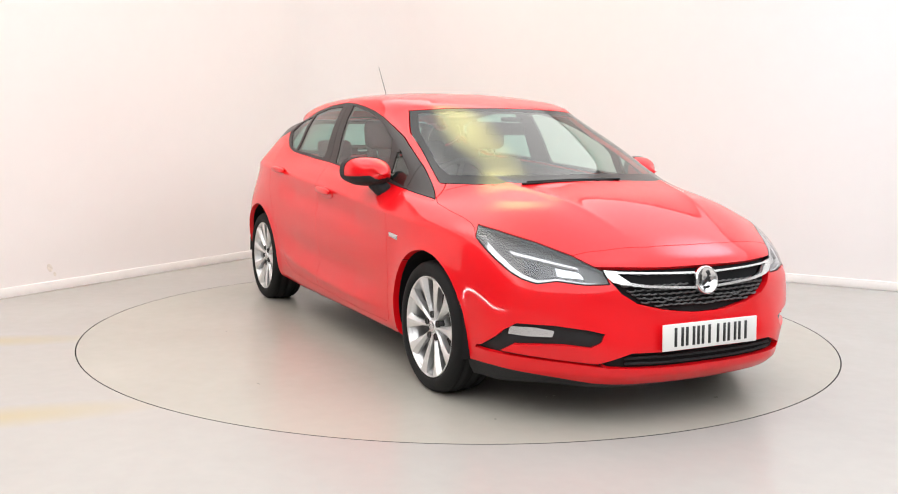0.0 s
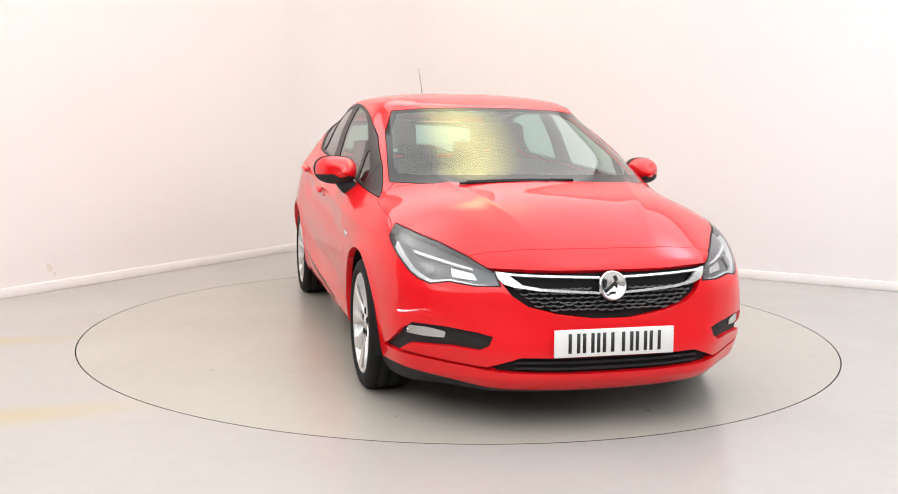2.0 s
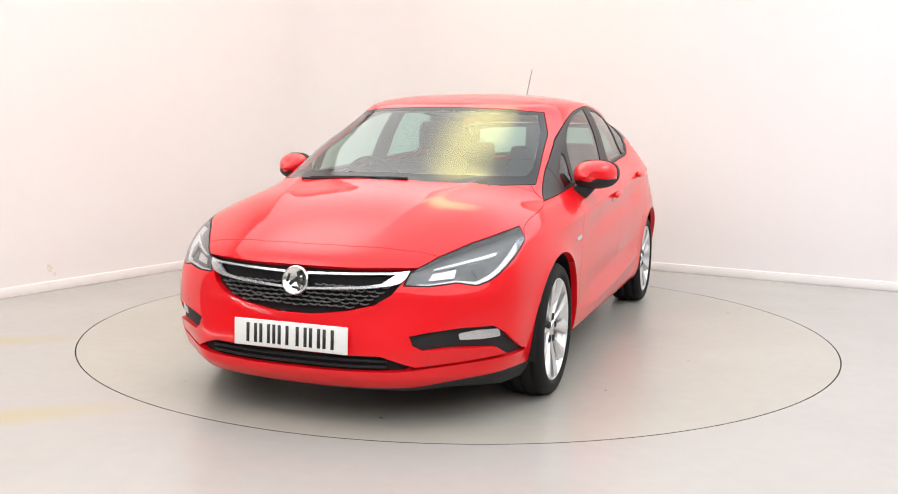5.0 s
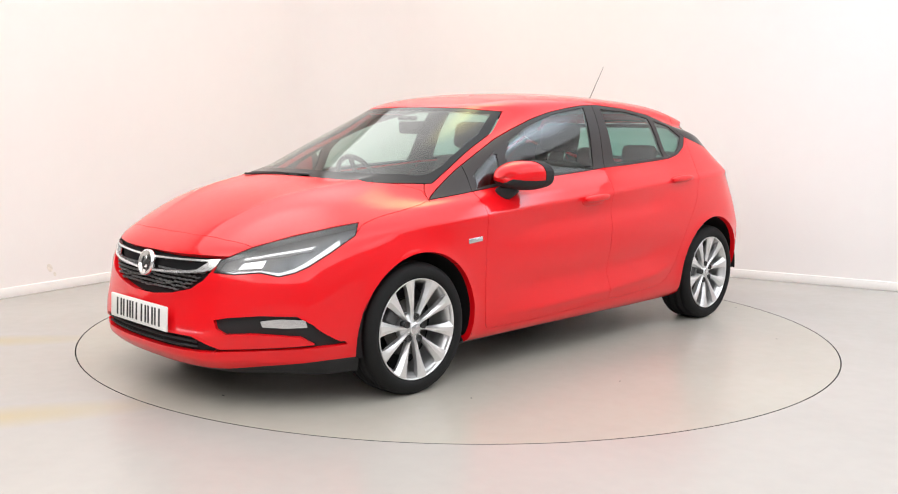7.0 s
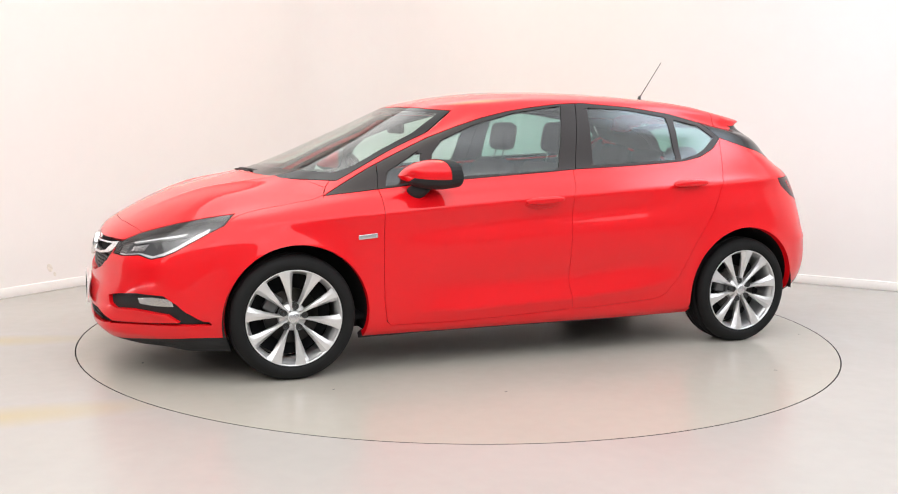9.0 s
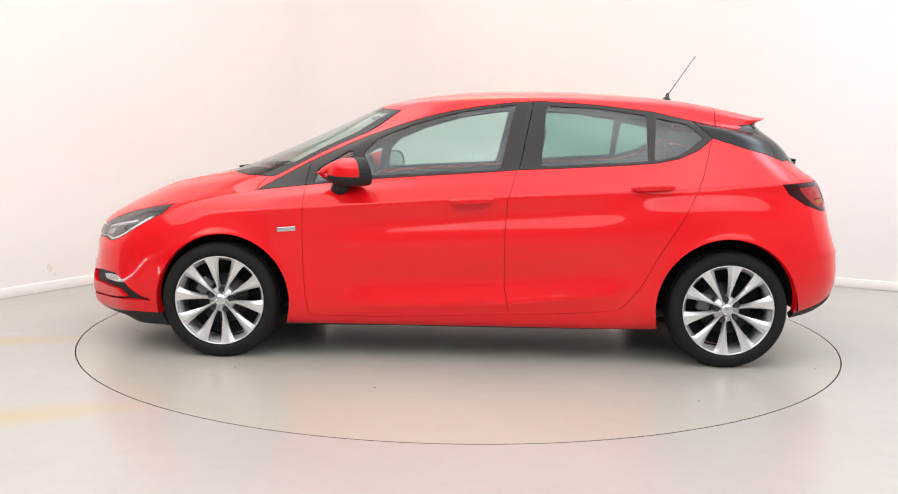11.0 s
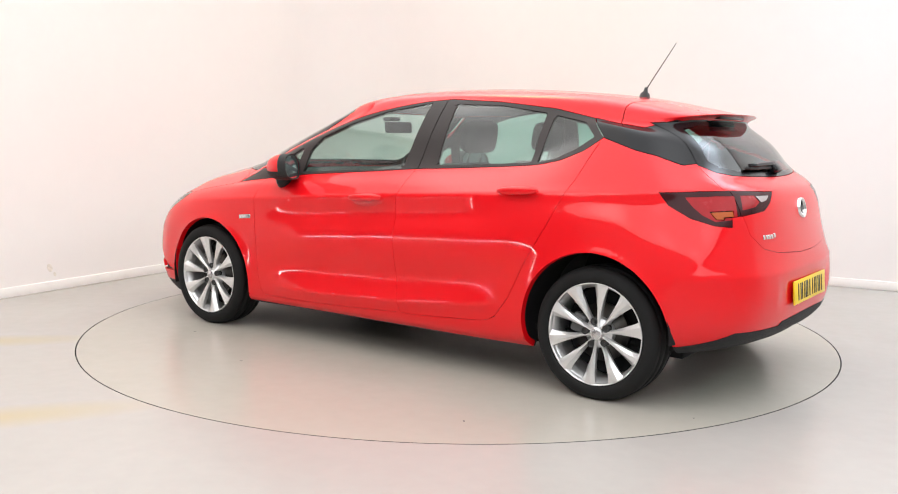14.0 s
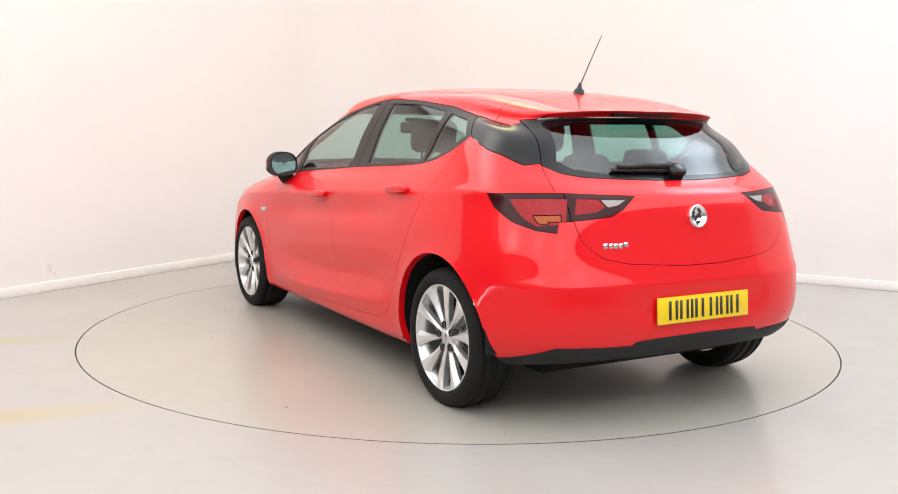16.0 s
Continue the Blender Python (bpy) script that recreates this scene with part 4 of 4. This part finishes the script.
# ---- handles, mirrors, wipers, aerial ----
def egg(ax, ay, az, n=20, k=12, power=2.4):
    rows = []
    for i in range(n + 1):
        a = math.pi * i / n
        row = []
        for j in range(k * 2):
            b = math.pi * j / k
            f = lambda c: math.copysign(abs(c) ** (2 / power), c)
            row.append((ax * f(math.cos(a)), ay * f(math.sin(a)) * f(math.cos(b)), az * f(math.sin(a)) * f(math.sin(b))))
        rows.append(row)
    bm = solid(rows, closed_v=True)
    bmesh.ops.remove_doubles(bm, verts=bm.verts, dist=1e-5)
    bmesh.ops.recalc_face_normals(bm, faces=bm.faces)
    return bm


for s in (1, -1):
    for kind, x, z, tilt in (("front_door", -.098, .848, -3), ("rear_door", -1.024, .928, -3)):
        p, n = side_at(x, z)
        yaw = math.degrees(math.atan2(n.x, n.y))
        cup = part("handle_cup", egg(.106, .006, .033), RED, doors[(kind, s)])
        cup.matrix_basis = pose(p.x, s * (p.y - .001), p.z - .006, 0, -tilt, -s * yaw)
        grip = part("handle", egg(.114, .017, .0195, power=2.6), RED, doors[(kind, s)])
        grip.matrix_basis = pose(p.x, s * (p.y + .027), p.z + .006, 0, -tilt, -s * yaw)
    p, n = side_at(.870, .692)
    tag = part("fender_badge", bar(.098, .024, .006, .003), SILVER, car, "small silver side badge")
    tag.matrix_basis = facing(Vector((p.x, s * (p.y + .001), p.z)), Vector((n.x, s * n.y, n.z))) @ pose(0, 0, 0, 0, 0, s * 5)
    # mirror: red shell, black base, silvered glass to the rear
    mir = new("door_mirror")
    mir.parent = car
    shell_rows = []
    for i in range(13):
        t = i / 12
        w = [0.02, .38, .56, .70, .80, .88, .94, .98, 1.0, 1.0, .99, .97, .94][i]
        row = []
        for j in range(28):
            a = 2 * math.pi * j / 28
            f = lambda c, q: math.copysign(abs(c) ** q, c)
            y = .900 - .015 * (1 - t) + .104 * w * f(math.cos(a), .8)
            row.append((.69 - t * (.19 + (y - .82) * .45) + .012 * math.sin(a) * t - .03 * math.cos(a) * (1 - t), s * y, .998 - .012 * (1 - t) + .073 * w * f(math.sin(a), .8)))
        shell_rows.append(row)
    bm = solid(shell_rows, closed_v=True)
    part("shell", bm, RED, mir)
    rows = [shell_rows[-1], [(.464, s * .900, .998)] * 28]
    part("mirror_glass", solid([[(q[0] + .004, q[1], q[2]) for q in r] for r in rows], closed_v=True), MIRRORGLASS, mir, smooth=False)
    middle = Vector((.50, s * .90, .998))
    rows = [[tuple(middle + (Vector(q) - middle) * k) for q in shell_rows[i]] for i, k in ((9, 1.0), (9, 1.035), (12, 1.035), (12, .93))]
    part("bezel", solid(rows, closed_v=True), MATT, mir, "black bezel round the mirror glass", smooth=False)
    centre = Vector((.56, s * .90, .998))
    rows = [[tuple(centre + (Vector(r[j]) - centre) * 1.025) for j in range(16, 28)] for r in shell_rows[1:]]
    rows = [[rows[0][5]] * 12] + rows
    part("lower_shell", solid(rows), MATT, mir, "black lower mirror housing")
    bm = tube([(.575, s * .865, .945), (.60, s * .835, .905), (.625, s * .795, .880)], .046, 12, .040)
    part("stalk", bm, MATT, mir, "black mirror stalk")

for a, b in (((1.300, -.42, .966), (1.315, .10, .976)), ((1.315, .0, .978), (1.205, .46, .958))):
    w = new("wiper")
    w.parent = car
    part("arm", tube([a, tuple((Vector(a) + Vector(b)) / 2 + Vector((0.004, 0, .006))), b], .0055, 6, .0035), MATT, w)
    part("blade", tube([tuple(Vector(a) + Vector((-.018, .04, .008))), tuple((Vector(a) + Vector(b)) / 2 + Vector((-.014, .02, .012))), tuple(Vector(b) + Vector((-.012, .05, .008)))], .006, 6), INK, w)
rw = new("rear_wiper")
rw.parent = tailgate
bm = bmesh.new()
box(bm, -.045, .045, -.028, .028, -.014, .022, .010)
hub = part("hub", bm, BLACK, rw)
p, n = rear_at(0, 1.045)
hub.matrix_basis = facing(p + n * .012, n)
pts = []
for y in np.linspace(-.02, .31, 6):
    q, n2 = rear_at(y, 1.058 - .010 * y)
    pts.append(q + n2 * .024)
part("arm", tube(pts, .016, 8, .008), BLACK, rw)
pts = [rear_at(y, 1.050)[0] + rear_at(y, 1.050)[1] * .012 for y in np.linspace(.0, .335, 8)]
part("blade", tube(pts, .008, 6), INK, rw)
aerial = new("aerial")
aerial.parent = car
part("foot", lathe([(.001, .040), (.008, .038), (.012, .016), (.024, .006), (.030, -.02)], "z", 20), INK, aerial).matrix_basis = pose(-1.232, 0, 1.412, 0, -8, 0)
part("mast", tube([(-1.243, 0, 1.448), (-1.315, 0, 1.556), (-1.392, 0, 1.670)], .0028, 6, .0018), INK, aerial)


# ---- wheels ----
def make_wheel():
    w = new("wheel")
    w.parent = car
    part("tyre", lathe([(.222, -.095), (.262, -.112), (.290, -.104), (.303, -.088), (.309, -.062), (.303, -.060), (.303, -.052), (.310, -.050), (.311, -.010), (.304, -.008), (.304, .008), (.311, .010), (.310, .050), (.303, .052), (.303, .060), (.309, .062),
                        (.304, .085), (.293, .100), (.283, .106), (.268, .110), (.254, .1095), (.243, .104), (.237, .094), (.230, .090)], "y", 72), RUBBER, w, "black rubber tyre")
    rim = part("rim", lathe([(.226, -.09), (.222, -.02), (.212, .03), (.211, .055), (.221, .074), (.228, .086), (.235, .091), (.2365, .098), (.2345, .1005), (.2305, .099), (.2275, .090), (.224, .076)], "y", 72), ALLOY, w, "silver alloy rim")
    bm = bmesh.new()
    for k in range(10):
        a = math.radians(36 * k + 8)
        prof = [(.026, .008, .074), (.06, .0075, .076), (.10, .0105, .082), (.145, .018, .089), (.185, .0255, .094), (.212, .0325, .097), (.2305, .042, .098)]
        top = []
        for r, hw, y in prof:
            lean = .007 * (r / .226) * (1 if k % 2 else -1)
            c = (r * math.cos(a), r * math.sin(a))
            t = (-math.sin(a), math.cos(a))
            ring = []
            for off, dy in ((-hw, -.010 - lean), (-hw * .35, .002), (hw * .35, .002), (hw, -.010 + lean), (hw * .8, -.034), (-hw * .8, -.034)):
                ring.append(bm.verts.new((c[0] + t[0] * off, y + dy, c[1] + t[1] * off)))
            top.append(ring)
        for r0, r1 in zip(top[:-1], top[1:]):
            for j in range(6):
                bm.faces.new((r0[j], r1[j], r1[(j + 1) % 6], r0[(j + 1) % 6]))
        bm.faces.new(top[0])
        bm.faces.new(list(reversed(top[-1])))
    bmesh.ops.recalc_face_normals(bm, faces=bm.faces)
    part("spokes", bm, ALLOY, rim, smooth=False)
    part("hub", lathe([(.001, .083), (.028, .083), (.031, .080), (.034, .070), (.040, .060), (.066, .052), (.070, .045), (.070, .02)], "y", 40), ALLOY, rim)
    part("cap", lathe([(.001, .086), (.022, .086), (.026, .083)], "y", 24), SILVER, rim, "silver wheel centre cap")
    # Black plugs stand for the shade in the wheel's nut holes.
    nut = None
    for k in range(5):
        a = math.radians(72 * k + 26)
        bm = lathe([(.001, .0), (.013, .0), (.0165, .004), (.017, -.03)], "y", 12) if nut is None else None
        ob = part("nut_hole_shade", bm, INK, rim) if nut is None else new("nut_hole_shade", nut)
        nut = ob.data
        ob.parent = rim
        ob.matrix_basis = Matrix.Translation((.056 * math.cos(a), .0785, .056 * math.sin(a)))
    part("brake_disc", lathe([(.06, .030), (.062, .022), (.135, .022), (.135, .002), (.05, .002)], "y", 48), STEEL, w, "dull steel brake disc")
    bm = bmesh.new()
    box(bm, -.045, .045, .000, .046, .080, .150, .012)
    part("brake_caliper", bm, SLATE, w).matrix_basis = pose(0, 0, 0, 0, 55, 0)
    part("back_plate", lathe([(.001, -.045), (.205, -.045), (.205, -.04)], "y", 40), INNER, w)
    return w


first = make_wheel()
first.matrix_basis = pose(1.235, .778, .305)
for x, s, spin in ((-1.427, 1, 20), (1.235, -1, 11), (-1.427, -1, 33)):
    copy_thing(first, pose(x, s * .775, .305, 0, spin, 0 if s > 0 else 180))

# wheel houses and the dark underside
for c in (ARCH_F, ARCH_R):
    for s in (1, -1):
        rows = []
        for i in range(33):
            a = math.radians(-14 + (208 if c[0] > 0 else 196) * i / 32)
            rows.append([(c[0] + r * math.cos(a), s * y, c[1] + r * math.sin(a)) for r, y in ((c[2] + .004, .872 if c[0] > 0 else .872), (c[2] + .014, .83), (c[2] + .014, .55), (.05, .55))])
        part("wheel_liner", solid(rows), INNER, car)
bm = bmesh.new()
box(bm, -1.72, 1.86, -.54, .54, .170, .24, .01)
box(bm, -1.02, .83, -.78, .78, .175, .24, .01)
part("underbody", bm, INNER, car, "dark underside")
bm = bmesh.new()
box(bm, -1.93, -1.66, -.50, -.10, .275, .36, .03)
part("silencer", bm, STEEL, car, "dull metal exhaust box")
part("rear_axle", tube([(-1.43, -.68, .29), (-1.38, 0, .27), (-1.43, .68, .29)], .035, 10), INNER, car)
part("tow_strut", tube([(-1.0, .62, .225), (-1.36, .64, .285)], .03, 8), STEEL, car)


# ---- cabin ----
def cushion(x0, x1, y0, y1, z0, z1, bevel, m=None):
    bm = bmesh.new()
    return box(bm, x0, x1, y0, y1, z0, z1, bevel, m)


part("cabin_floor", cushion(-1.75, 1.0, -.74, .74, .25, .28, .005), INNER, car)
for y in (.37, -.37):
    seat = new("front_seat")
    seat.parent = car
    part("seat_cushion", cushion(-.20, .32, -.24, .24, .28, .50, .05), CLOTH, seat)
    part("backrest", cushion(-.065, .065, -.235, .235, 0, .62, .05, pose(-.20, 0, .44, 0, -17, 0)), CLOTH, seat)
    part("headrest", cushion(-.05, .05, -.135, .135, -.085, .095, .045, pose(-.435, 0, 1.175, 0, -9, 0)), CLOTH, seat)
    for k in (-.06, .06):
        part("headrest_post", tube([(-.395, k, 1.02), (-.425, k, 1.12)], .006, 6), CHROME, seat)
    seat.location = (0, y, 0)
bench = new("rear_bench")
bench.parent = car
part("bench_cushion", cushion(-1.10, -.66, -.62, .62, .28, .52, .05), CLOTH, bench)
part("bench_back", cushion(-.06, .06, -.60, .60, 0, .54, .05, pose(-1.10, 0, .46, 0, -20, 0)), CLOTH, bench)
for y in (-.38, .0, .38):
    part("headrest", cushion(-.045, .045, -.125, .125, -.06, .075, .035, pose(-1.30, y, 1.055 if y else 1.03, 0, -8, 0)), CLOTH, bench)
rows = []
for y in np.linspace(-.66, .66, 15):
    k = 1 - .21 * (y / .66) ** 2
    rows.append([(1.26 * k, y, .60), (1.255 * k, y, .948), (1.0 * k, y, .952), (.80, y, .935 + .03 * math.exp(-((y + .37) / .2) ** 2)), (.70, y, .88), (.69, y, .78), (.76, y, .62)])
part("dashboard", solid(rows, caps=False), MATT, car, "dark grained dashboard")
part("centre_console", cushion(-.1, .75, -.11, .11, .28, .52, .03), INNER, car)
sw = new("steering_wheel")
sw.parent = car
part("steering_rim", lathe([(.182 + .014 * math.cos(a), .014 * math.sin(a)) for a in np.linspace(0, 2 * math.pi, 11)], "z", 40), INNER, sw)
part("steering_boss", cushion(-.075, .075, -.06, .06, -.02, .025, .02), INNER, sw)
for a in (0, 180, 270):
    part("steering_spoke", cushion(.05, .18, -.016, .016, -.008, .008, .004, pose(0, 0, 0, 0, 0, a)), INNER, sw)
sw.matrix_basis = pose(.535, -.37, .885, 0, -66, 0) @ pose(0, 0, 0, 0, 0, 90)
mirror_in = part("interior_mirror", cushion(-.018, .012, -.125, .125, -.036, .036, .014, pose(.44, 0, 1.225, 0, 8, 0)), INNER, car)
part("sensor_box", cushion(.46, .53, -.05, .05, 1.265, 1.290, .01), INNER, car)

# ---- specks on the floor ----
SPECK = material("dirt_mark", (0.06, 0.055, 0.05), 0.6)
for x, y, r in ((1.9, .35, .012), (1.1, 1.15, .008), (.35, 1.45, .009), (-1.15, 1.55, .010), (-1.9, .9, .007), (.8, -1.5, .008), (-.4, -1.35, .007), (1.75, -.75, .006)):
    bm = lathe([(.0005, .0012), (r * .8, .001), (r, .0002)], "z", 9)
    ob = part("scuff_mark", bm, SPECK, turntable, "small dark scuff")
    ob.matrix_basis = pose(x, y, 0, 0, 0, 40 * x) @ Matrix.Diagonal((1.0, .5, 1, 1))


SCUFF = material("wall_scuff", (0.73, 0.67, 0.60), 0.7, noise_scale=30, amount=0.2)
for y, z, r in ((-3.626, .170, .022), (-3.585, .118, .012)):
    bm = lathe([(.0004, .0014), (r * .8, .0012), (r, .0002)], "x", 11)
    ob = part("wall_scuff", bm, SCUFF)
    ob.matrix_world = ROOM @ pose(.001, y, z, 25, 0, 0) @ Matrix.Diagonal((1, 1.0, 1.5, 1))
    tagged(ob, "small faint beige scuff on the white wall", "wall mark")

# ---- ceiling lights ----
def ceiling_light(x, y, tint, base, spot, label):
    hx, hy = BAY_X / 2, BAY_Y / 2
    light = new("ceiling_light")
    bm = bmesh.new()
    w = .002
    for q in ((-hx, hx, -hy, -hy + w), (-hx, hx, hy - w, hy), (-hx, -hx + w, -hy + w, hy - w), (hx - w, hx, -hy + w, hy - w)):
        box(bm, *q, -.034, 0)
    part("frame", bm, SKIRT, light, smooth=False)
    bm = bmesh.new()
    box(bm, -hx + w, hx - w, -hy + w, hy - w, -.035, -.01)
    sx, sy, r, colour, strength = spot
    part("diffuser", bm, glow("lit_diffuser", tint, base, (sx - x, sy - y, r, colour, strength)), light, smooth=False)
    tagged(light, label, "ceiling light", "ceiling lights")
    light.matrix_basis = ROOM @ pose(x, y, RH)


for bx, by, tint, base, spot in BAYS:
    ceiling_light(bx, by, tint, base, spot, "luminous white ceiling bay with a yellow glowing spot" if spot[3] is YELLOW
                  else "luminous white ceiling bay with a bluish glowing spot" if spot[3] is BLUISH else "added luminous white fill bay on the ceiling with a soft bright middle")


# ---- what moves ----
C_OFF = 0.058
TURN = [(0.0, -61.73), (0.5, -62.49), (1.0, -64.82), (1.5, -68.61), (2.0, -74.39), (2.5, -80.1), (3.0, -86.32), (3.5, -92.09), (4.0, -98.29), (4.5, -104.03), (5.7, -118.3), (7.0, -133.77), (7.5, -139.6), (8.0, -145.55), (8.5, -151.4), (9.0, -157.4), (10.2, -171.8), (11.5, -187.0), (12.0, -192.3), (12.5, -197.93), (13.0, -203.75), (13.5, -209.6), (14.0, -215.55), (14.5, -221.36), (15.0, -227.3), (15.5, -233.18), (16.0, -239.18)]


def motions():
    walk(car, [(t, pose(0, 0, 0, 0, 0, a) @ Matrix.Translation((0, C_OFF, 0))) for t, a in TURN])
    walk(turntable, [(t, pose(0, 0, 0, 0, 0, a)) for t, a in TURN])


motions()
